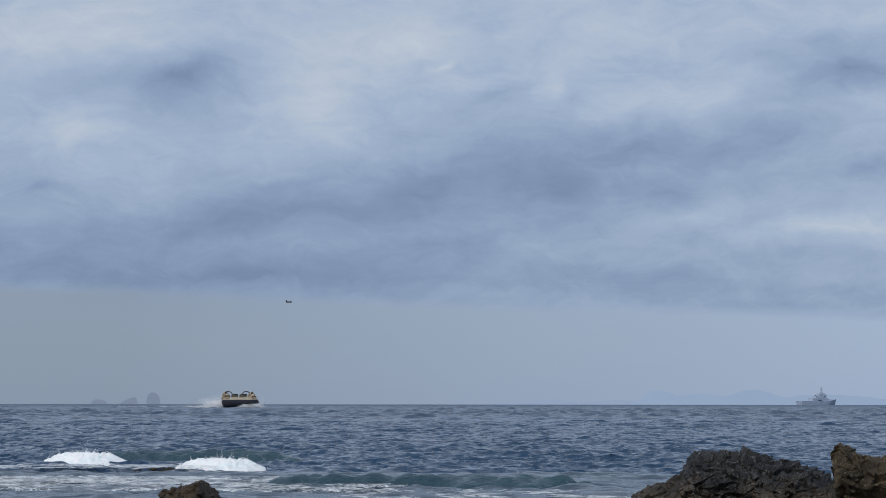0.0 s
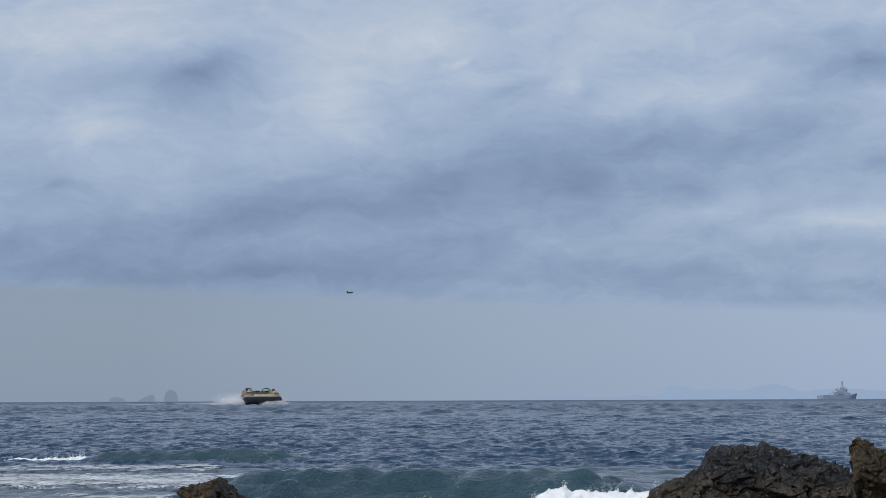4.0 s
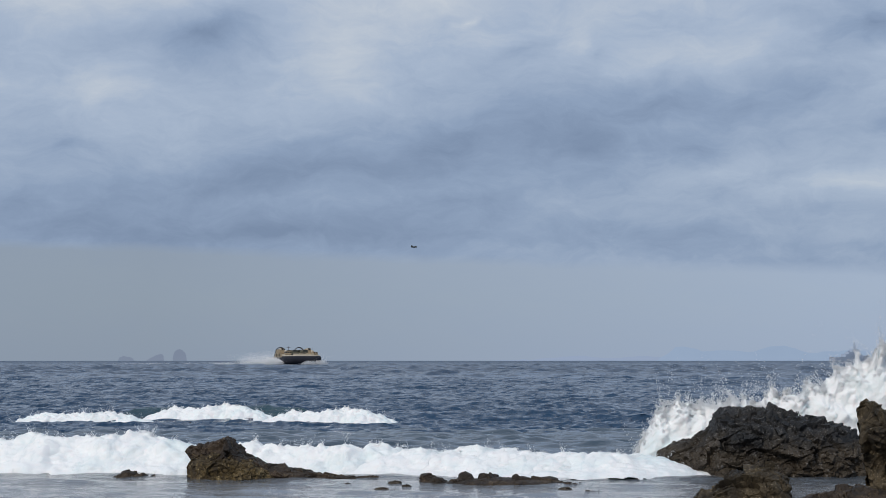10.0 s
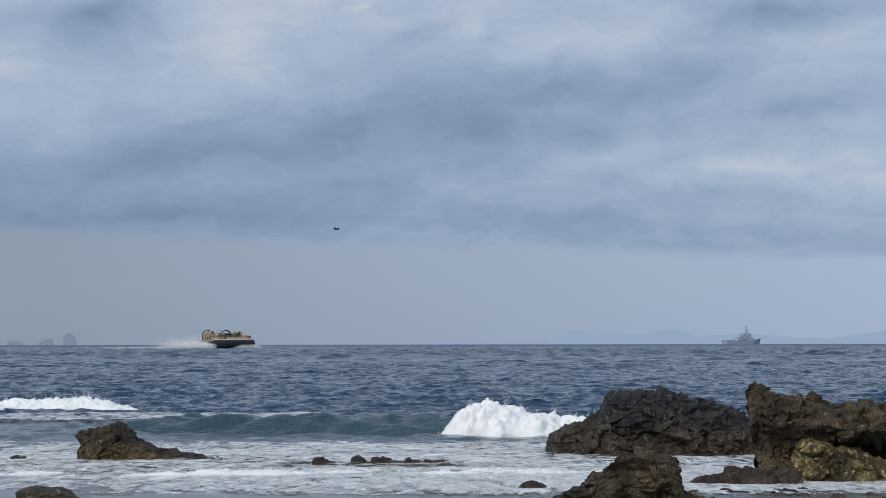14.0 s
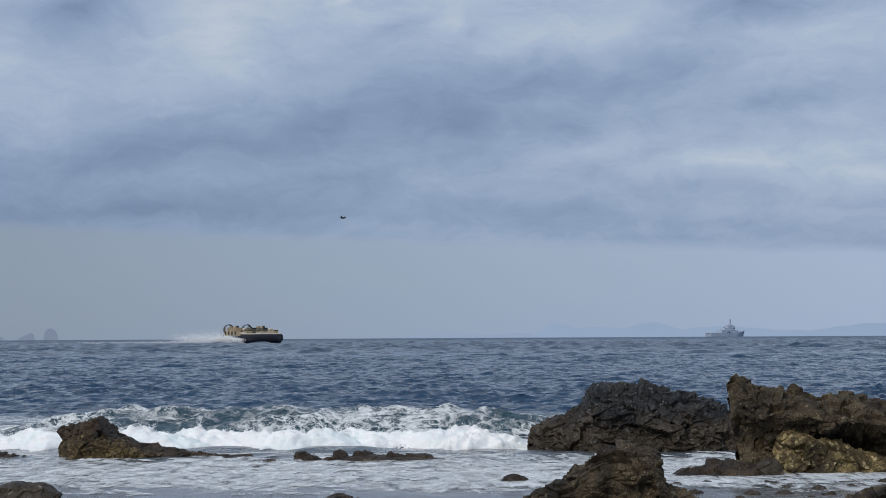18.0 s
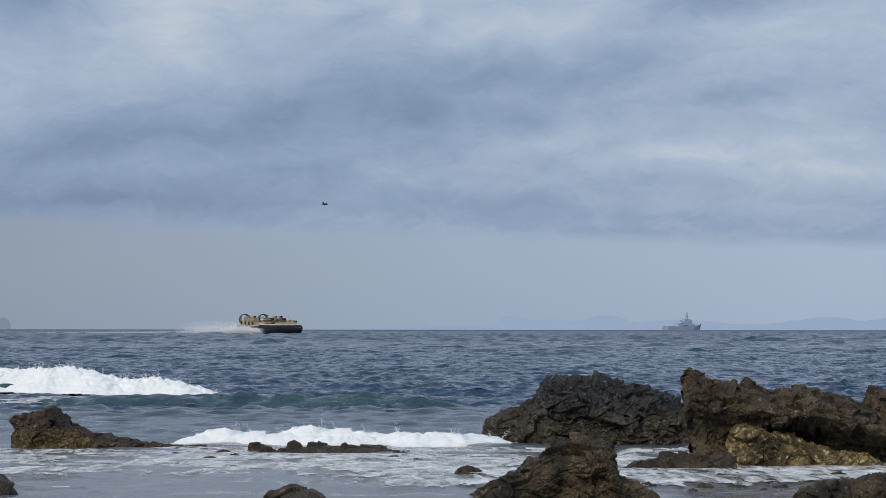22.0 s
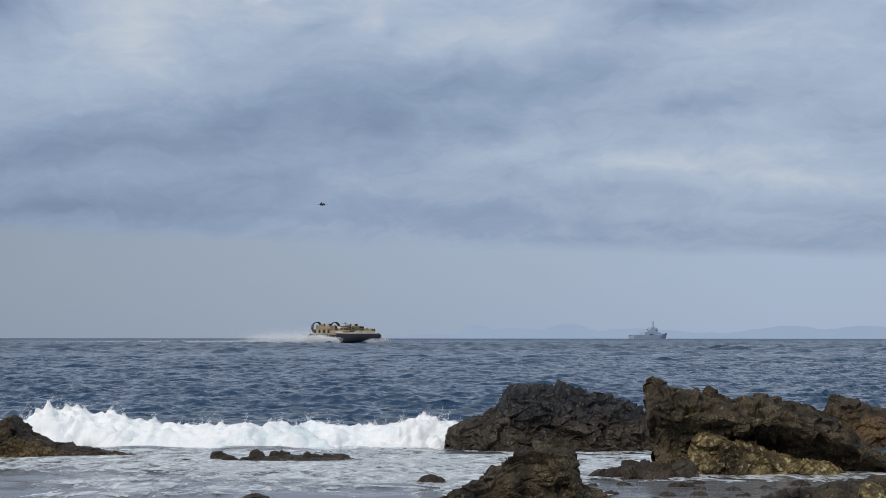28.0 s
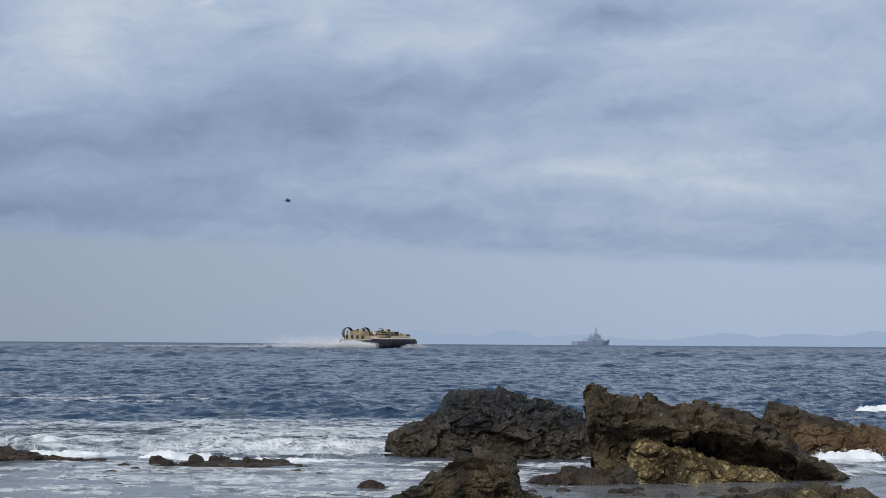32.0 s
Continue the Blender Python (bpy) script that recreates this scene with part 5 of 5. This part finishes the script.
    ("mid", 0.2, (0, 46.5, -1.5), (23.9, 44.8, -1.4), (24.6, 43, -0.2), (25.2, 41.5, 0), (26.5, 38, 0), (27.2, 36.8, -0.05), (28.2, 35.6, -0.12), (29.2, 34.8, -0.25), (30.4, 34, -1.5)),
    ("mid2", -2.7, (0, 44.5, -1.5), (24.0, 44.5, -1.4), (25, 42, -0.1), (26.5, 38, 0), (27.2, 37, 0), (28.2, 35.6, -0.12), (29.2, 34.8, -0.25), (30.4, 34, -1.5)),
    ("big", -5.6, (0, 43.5, -1.8), (24.4, 43.5, -1.7), (25.4, 41, -0.2), (26.5, 38.2, 0), (27.2, 37, -0.05), (28.2, 35.7, -0.35), (29.2, 34.8, -0.6), (30.4, 34, -1.8)),
    ("big", -8.8, (0, 43, -1.8), (24.8, 43, -1.7), (25.8, 40.4, -0.2), (26.6, 38.4, 0), (27.2, 37.4, 0), (28.2, 36, -0.3), (29.2, 35, -0.6), (30.4, 34, -1.8)),
    ("low", -1.0, (0, 36, -1.3), (28, 36, -1.2), (29, 34.2, 0.05), (30, 33.4, 0.1), (31, 33.4, -0.2), (32, 33, -0.25)),
    ("low", -4.9, (0, 36, -1.3), (28, 36, -1.2), (29, 35, 0.08), (30, 34.6, 0.08), (31, 34.4, -0.1), (32, 34.2, -0.2)),
    ("cap", 10.3, (0, 41, -1), (28.6, 41, -0.9), (29.3, 38.6, 0.1), (30.2, 38, 0), (31, 37.4, -1), (32, 37, -1)),
    ("cap", 9.7, (0, 34.4, -1), (29.6, 34.4, -0.9), (30.4, 33.9, -0.16), (31.2, 33.7, -0.2), (32, 33.5, -0.26)),
    ("cap", 3.9, (0, 31.2, -1), (12.0, 31.2, -0.9), (12.8, 30.4, 0.05), (13.6, 30, -0.05), (14.6, 29.6, -1)),
]
CRESTS = [(crest(s[0]), s[1], s[2:]) for s in SURF]

SWELLS_AT = [  # length, height, seed, foam on it, place, rows
    (17, 0.75, 1.0, "lace", -3.0, (0, 44, -1.7), (3.2, 41.6, -1.6), (4.2, 39.5, 0.01), (5, 37.8, 0.01), (6.5, 36, -0.1), (8, 35, -1.3)),
    (17, 0.75, 1.0, "", -3.0, (0, 47, -0.3), (3, 42, 0), (5, 37.8, 0), (6.5, 36, -0.1), (8, 35, -1.2)),
    (21, 0.75, 2.0, "both", -4.0, (0, 60, -1.2), (4.5, 47, -0.5), (6, 42.5, 0), (7, 40.6, 0.24), (8, 38.6, 0.38), (8.6, 37.6, 0.3), (9.2, 37, 0), (10, 36.2, -0.5), (11, 34.6, -1.2)),
    (20, 0.58, 3.0, "", -3.0, (0, 62, -1.3), (10, 50, -0.8), (12.5, 46, -0.12), (14.5, 43, -0.02), (16.5, 39.2, 0.08), (17.6, 38.2, 0.24), (18.6, 37.2, 0.12), (19.6, 36.2, -0.25), (21, 35, -1.2)),
    (20, 0.58, 3.0, "lace", -3.0, (0, 45, -1.3), (15.2, 42, -1.2), (16.4, 39.4, 0.08), (17.6, 38.2, 0.25), (18.6, 37.2, 0.13), (19.6, 36.2, -0.24), (21, 35, -1.3)),
    (18, 0.50, 7.0, "lace", -2.0, (0, 40, -1.3), (27.2, 40, -1.2), (28.4, 38, 0.0), (29.6, 37, 0.02), (31, 36.4, 0), (32, 36, -0.1)),
    (22, 0.64, 4.0, "", -4.0, (0, 62, -1.4), (20, 52, -1.2), (22.5, 49, 0), (24.5, 43.5, 0.1), (26.5, 39.4, -0.05), (27.5, 37.6, -0.35), (29.5, 35.6, -1.3)),
    (14, 0.6, 5.0, "", -12.0, (0, 65, 0), (2, 62.5, 0), (5, 62.5, 0), (7, 67, -0.3), (9, 66.5, 0), (13, 59.5, 0), (15, 57.5, -0.6), (19, 63, -0.6), (20.5, 60.6, 0), (24, 57.5, 0), (26, 56, -1)),
]
SWELLS = [(make_swell_piece(l, h, s, c), x, rows) for l, h, s, c, x, *rows in SWELLS_AT]

LACE = [make_foam_patch(13, 8.0, 1.0, 0.62), make_foam_patch(13, 7.0, 2.0, 0.52), make_foam_patch(10, 7.5, 3.0, 0.42, 0.005), make_foam_patch(14, 9.0, 4.0, 1.1, 0.03, LACE_FOAM)]
FOAM_AT = [  # which, place, rows
    (3, -9.5, (0, 47, 0.06), (3, 46, 0.1), (7, 44, 0.15), (9, 42, -0.4)),
    (3, -2.0, (0, 46, -0.5), (4.6, 46, -0.4), (5.6, 43.5, 0.15), (8, 41, 0.15), (9.4, 40, -0.5)),
    (3, -7.0, (0, 46, -0.5), (15.5, 46, -0.4), (17, 44, 0.15), (19, 42, 0.12), (21, 41, -0.5)),
    (3, 1.0, (0, 45, -0.5), (15.5, 45, -0.4), (17, 43, 0.15), (19, 41, 0.12), (21, 40, -0.5)),
    (3, -3.0, (0, 45, -0.5), (28, 45, -0.4), (29.6, 43, 0.15), (31, 42, 0.13), (32, 41, 0.02)),
    (3, 3.5, (0, 46, -0.5), (28, 46, -0.4), (29.6, 45, 0.15), (32, 43, 0.15)),
    (2, -13.5, (0, 58, 0.12), (3, 56, 0.1), (6, 54, 0.1), (8, 53, -0.5)),
    (1, -11.0, (0, 50, 0.03), (3, 48, 0.05), (7, 45, 0.12), (9, 44, -0.5)),
    (2, -4.5, (0, 49, -0.5), (4.5, 49, -0.4), (5.5, 47, 0.16), (8, 45, 0.14), (9.5, 44, -0.5)),
    (1, 0.5, (0, 44, -0.5), (5, 44, -0.4), (6, 42, 0.22), (7.6, 40, 0.22), (9, 38, -0.5)),
    (1, -9.0, (0, 54, -0.5), (11, 55, -0.4), (12.5, 53, 0.1), (15, 51, 0.1), (17, 50, -0.5)),
    (0, -5.5, (0, 38, -0.5), (8.6, 39, -0.4), (9.6, 38, 0.12), (11.5, 36, 0.08), (13, 35, -0.5)),
    (2, -7.0, (0, 54, -0.5), (20, 55, -0.4), (21.5, 53, 0.1), (24, 51, 0.1), (26, 50, -0.5)),
    (0, -3.0, (0, 40, -0.5), (17.6, 39, -0.4), (18.6, 38, 0.12), (20.5, 36.6, 0.08), (22, 35, -0.5)),
    (1, 2.5, (0, 44, -0.5), (30, 43, -0.4), (31, 42, 0.14), (32, 41, 0.14)),
    (2, -5.0, (0, 46, -0.5), (29, 46, -0.4), (30.5, 45, 0.14), (32, 44, 0.14)),
    (1, 4.6, (0, 29, -0.5), (16, 29.4, -0.4), (17.4, 28.6, 0.02), (20, 27.6, 0.03), (23, 27, 0.03), (26, 26.4, 0.03), (28, 26, -0.3)),
    (2, -0.5, (0, 28, -0.5), (25.6, 28.8, -0.4), (27, 27.8, 0.01), (30, 27, 0.01), (32, 26.6, 0)),
    (0, -6.5, (0, 44, -0.04), (2.5, 42, 0.0), (4.5, 38, 0), (5.5, 36, -0.4)),
    (1, 0.5, (0, 43, 0.0), (2.5, 41, 0.0), (4, 38, -0.4)),
    (0, -9, (0, 40, -0.5), (4, 40, -0.4), (5, 38.5, 0.05), (7, 36.5, 0.05), (8.5, 35, -0.4)),
    (1, -1.5, (0, 40, -0.5), (5, 40, -0.4), (6.2, 39, 0.25), (7.5, 38, 0.2), (9, 37, -0.4)),
    (2, -3.0, (0, 32, -0.5), (5, 33, -0.4), (6, 32, 0.0), (8, 31, 0.0), (9.5, 30.2, -0.1)),
    (0, -6.5, (0, 33, -0.5), (10.4, 33, -0.4), (11.6, 31.4, 0.02), (13, 29.6, 0.02), (15.5, 28.8, 0.0), (18, 28.2, 0.0), (19.4, 28, -0.3)),
    (0, 0.8, (0, 33, -0.5), (10.4, 33, -0.4), (11.8, 31.2, 0.02), (13, 29.6, 0.02), (15.5, 28.8, 0.0), (18, 28.2, 0.0), (19.4, 28, -0.3)),
    (1, 4.5, (0, 31, -0.5), (11.4, 31, -0.4), (12.8, 29.4, 0.02), (15, 28.2, 0.02), (17.5, 27.6, 0), (20, 27, -0.3)),
    (1, -1.0, (0, 40, -0.5), (15, 41, -0.4), (16.4, 40.2, 0.3), (17.6, 39, 0.2), (19, 37, -0.4)),
    (0, -4.5, (0, 34, -0.5), (17.2, 34, -0.4), (18.4, 32, 0.02), (20, 30.6, 0.02), (22.5, 29.8, -0.02), (24, 29.4, -0.3)),
    (0, 1.8, (0, 34, -0.5), (17.2, 34, -0.4), (18.4, 31.8, 0.02), (20, 30.2, 0.02), (22.5, 29.4, -0.02), (24, 29, -0.3)),
    (2, -1.8, (0, 28, -0.5), (17.6, 28.4, -0.4), (19, 27.6, 0), (21.5, 26.8, -0.01), (24, 26.5, -0.3)),
    (1, -2.0, (0, 34, -0.5), (22, 34, -0.4), (23.2, 32.2, 0.02), (25, 31, 0.0), (26.5, 30.6, -0.3)),
    (0, -6.0, (0, 34, -0.5), (25.4, 34, -0.4), (26.6, 32.6, 0.02), (27.6, 32.2, 0.02), (29.5, 31, 0.02), (30.8, 30.6, 0.01), (32, 30.4, -0.1)),
    (0, 0.0, (0, 34, -0.5), (25.4, 34, -0.4), (26.6, 32.6, 0.02), (27.6, 32.2, 0.02), (29.5, 31, 0.02), (32, 30.4, 0)),
    (1, -4.0, (0, 38, -0.5), (28.4, 38.5, -0.4), (29.6, 37.4, 0.15), (31, 36.6, 0.1), (32, 36, -0.1)),
    (1, 1.0, (0, 38, -0.5), (28.4, 39, -0.4), (29.6, 38, 0.15), (31, 37, 0.12), (32, 36.4, 0.05)),
    (1, 9.5, (0, 33, -0.5), (28.4, 34, -0.4), (29.6, 33, 0.03), (32, 32, 0.02)),
]
FOAM_AT += [(0, -6.4, (0, 31, -0.5), (16.4, 31, -0.4), (17.2, 29.8, 0.02), (18.8, 29, 0.02), (20.6, 28.4, -0.3)), (0, 2.2, (0, 31, -0.5), (16.2, 31, -0.4), (17.2, 30.2, 0.02), (19, 29.4, 0.02), (21, 28.8, -0.3)), (0, 2.6, (0, 31, -0.5), (26.4, 31, -0.4), (27.4, 30.2, 0.02), (28.8, 29.6, 0.02), (30, 29.2, -0.3)),
            (0, 2.0, (0, 31, -0.5), (12.6, 31, -0.4), (13.3, 30.2, 0.02), (14.6, 29.4, 0.02), (16.2, 28.8, -0.3))]
for t0, t1 in ((11.8, 16), (18.6, 22), (22.2, 26), (27.6, 31.4)):  # foam left behind each wave
    for k, x, y in ((0, -5.0, 36.6), (0, 1.2, 36.0), (3, -2.0, 34.6), (1, -8.5, 34.4)):
        FOAM_AT.append((k, x, (0, y, -0.5), (t0, y, -0.4), (t0 + 0.9, y - 0.6, 0.05), (t1 - 0.6, y - 1.6, 0.035), (t1, y - 2.0, -0.5)))
FOAM_AT += [(3, -9.0, (0, 53, -0.5), (22.4, 53, -0.4), (23.3, 52, 0.22), (25, 48, 0.25), (26.2, 46, -0.5)), (3, -13.5, (0, 80, -0.5), (22, 80, -0.4), (23, 78, 0.13), (25.5, 75, 0.13), (27, 73, -0.5)), (3, -9.5, (0, 76, -0.5), (27.4, 74, -0.4), (28.4, 73, 0.06), (32, 68, 0.04))]
used = set()
PATCHES = []
for k, x, *rows in FOAM_AT:
    PATCHES.append((copy_thing(LACE[k], pose(0, 0, 0)) if k in used else LACE[k], x, rows))
    used.add(k)

SPLASH = [  # burst, place, rows
    (burst("spray_burst", "tall white spray thrown up behind the black rock", [1.2, 1.4, 1.7, 2.4, 3.2, 3.9, 4.6, 5.2, 5.9, 6.8],
           [0.5, 0.9, 1.45, 1.58, 1.7, 1.85, 1.95, 2.2, 2.5, 2.0], 0.8, 1, 15000), 0,
     (0, 36.9, -2.9), (8.9, 36.9, -2.8), (9.2, 36.9, -1.45), (9.4, 36.8, -0.3), (9.65, 36.8, 0.02), (9.85, 36.8, 0), (10.05, 36.8, -0.4), (10.3, 36.7, -1.3), (10.6, 36.7, -2.9)),
    (burst("spray_burst", "white spray bursting between the rocks", [2.7, 3.0, 3.4, 3.7, 4.2, 4.9], [0.25, 0.5, 0.72, 0.46, 0.36, 0.3], 0.5, 2, 3800), 0,
     (0, 30.6, -1.3), (12.3, 30.6, -1.2), (12.7, 30.3, -0.25), (12.95, 30.2, 0.02), (13.2, 30.1, -0.12), (13.6, 30, -0.36), (14.2, 30, -1.3)),
    (burst("spray_burst", "white water pouring between the rocks", [4.2, 4.45, 4.7, 5.0, 5.3], [0.25, 0.6, 0.85, 0.75, 0.3], 0.35, 3, 2600), 0,
     (0, 31, -1.5), (9.9, 31, -1.4), (10.3, 30.9, 0), (10.8, 30.8, -0.12), (11.3, 30.7, -0.4), (11.8, 30.7, -0.75), (12.3, 30.7, -1.5)),
    (burst("spray_burst", "white spray leaping over the low rock", [-7.3, -6.9, -6.2, -5.8, -5.4, -4.9], [0.3, 0.48, 0.66, 0.55, 0.46, 0.3], 0.5, 4, 3800), 0,
     (0, 35.0, -1.3), (10.3, 35.0, -1.2), (10.8, 34.6, 0), (11.1, 34.5, 0.02), (11.7, 34.5, -0.5), (12.2, 34.4, -1.3)),
    (burst("spray_burst", "white spray behind the rock ridge", [9.0, 9.3, 9.8, 10.3, 10.9, 11.6], [0.5, 0.95, 1.15, 0.9, 0.7, 0.4], 0.6, 5, 3800), 0,
     (0, 37.2, -1.8), (28.9, 37.2, -1.7), (29.4, 37, 0), (29.7, 37, 0), (30.2, 36.9, -0.75), (31, 36.9, -1.8)),
]
WAKE = plume("wake_spray", "drifting white spray behind the hovercraft", 54, 7, 7.0, 160000, 0.019, 8, 1.35, 60)
BOW_SPRAY = plume("bow_spray", "white spray bursting under the hovercraft's bow", 9, 3, 3.0, 11000, 0.06, 10, 1.0, 12)
SIDE_SPRAY = plume("skirt_spray", "white spray along the hovercraft's skirt", 20, 3, 3.4, 80000, 0.042, 9, 0.85, 26)


def wake_strip():
    r = np.random.RandomState(4)
    n = 40000
    d = r.uniform(0, 1, n) ** 1.4
    P = np.stack([r.normal(0, 1, n) * (3 + 4 * d), -d * 130, np.abs(r.normal(0, 0.5, n)) * (1 - 0.7 * d) + 0.2], 1)
    ob = obj("wake_foam", droplets(P, r.uniform(0.03, 0.08, n), "wake_foam", True), SPRAY)
    return tagged(ob, "white foaming wake trailing behind the hovercraft", "wake", "", "stuff")


TRAIL = wake_strip()

# ---- what moves ----
# hovercraft: seconds, bearing, distance, angle of the bow off the line to the eye
CRAFT_ROWS = [(0, -9.07, 775, 4), (5, -8.93, 755, 8), (7, -8.78, 747, 10), (9, -8.36, 738, 12.5), (11, -7.9, 730, 15), (13, -7.25, 720, 18), (14, -7.02, 715, 20), (17, -6.1, 701, 25),
              (19, -5.35, 690, 28), (23, -3.4, 668, 30), (27, -1.3, 648, 34), (28, -0.55, 644, 35), (29.5, 0.35, 638, 37), (32, 2.2, 628, 40)]
SHIP_ROWS = [(0, 7.97), (19, 8.35), (32, 8.58)]
HELI_ROWS = [(0, -7.62, 3.02, 4200), (5, -6.0, 3.24, 4010), (9, -4.9, 3.36, 3860), (13, -3.96, 3.41, 3710), (17, -3.2, 3.53, 3560), (19, -2.81, 3.64, 3480), (23, -2.06, 3.75, 3330),
             (27, -1.40, 3.94, 3190), (28, -1.2, 3.97, 3150), (32, -0.49, 4.22, 3000)]


def motions():
    for ob, x, rows in CRESTS + SWELLS + PATCHES + [(p, x, rows) for p, x, *rows in SPLASH]:
        rows = list(rows)
        if rows[-1][0] < 32:
            rows.append((32, rows[-1][1], rows[-1][2]))
        walk(ob, [(t, pose(x, y, z)) for t, y, z in rows])
    rows, trail, mist, side, bow = [], [], [], [], []
    for t, az, d, off in CRAFT_ROWS:
        p = on_water(az, d)
        m = pose(p.x, p.y, 1.15 + 0.12 * math.sin(t * 1.9), 1.2 * math.sin(t * 1.3), 0, 180 - az + off)
        rows.append((t, m))
        flat_m = pose(p.x, p.y, 0, 0, 0, 180 - az + off)
        course = 180 - az + 22 + 0.95 * t
        stern = flat_m @ Vector((0, -11, 0))
        trail.append((t, pose(stern.x, stern.y, 0, 0, 0, course)))
        mist.append((t, pose(stern.x, stern.y, 0, 0, 0, course) @ pose(0, -9, 0.2, 0, 0, 90)))
        bow.append((t, flat_m @ pose(-3.5, 13.2, -0.3 - 2.2 * (t in (13, 17, 19, 23)), 0, 0, 0)))
        side.append((t, flat_m @ pose(7.8, -3.0, 0.1, 0, 0, 90)))
    walk(CRAFT, rows)
    walk(TRAIL, trail)
    walk(WAKE, mist)
    walk(SIDE_SPRAY, side)
    walk(BOW_SPRAY, bow)
    steps = [k * 0.2 for k in range(161)]
    for k, ob in enumerate([o for o in CRAFT.children if o.name.startswith("propeller") and "shroud" not in o.name]):
        base = ob.matrix_local.copy()
        walk(ob, [(t, base @ pose(0, 0, 0, 0, 77 * i * (1 if k else -1), 0)) for i, t in enumerate(steps)])
    for k, ob in enumerate([o for o in HELI.children if o.name.startswith("rotor")]):
        base = ob.matrix_local.copy()
        walk(ob, [(t, base @ pose(0, 0, 0, 0, 0, 77 * i * (1 if k else -1))) for i, t in enumerate(steps)])
    walk(SHIP, [(t, pose(*on_water(az, 4650, 0), 0, 0, -54)) for t, az in SHIP_ROWS])
    walk(HELI, [(t, pose(*bearing(az, el, d), 0, 0, -(112 + 1.6 * t))) for t, az, el, d in HELI_ROWS])
    for b, (a0, a1, d) in zip(BOATS, [(0.2, 0.45, 3300), (3.7, 3.95, 3600)]):
        walk(b, [(0, pose(*on_water(a0, d), 0, 0, -70)), (32, pose(*on_water(a1, d), 0, 0, -70))])
    walk(sea, [(0, pose(0, 8, 0)), (32, pose(0, -8, 0))])


motions()
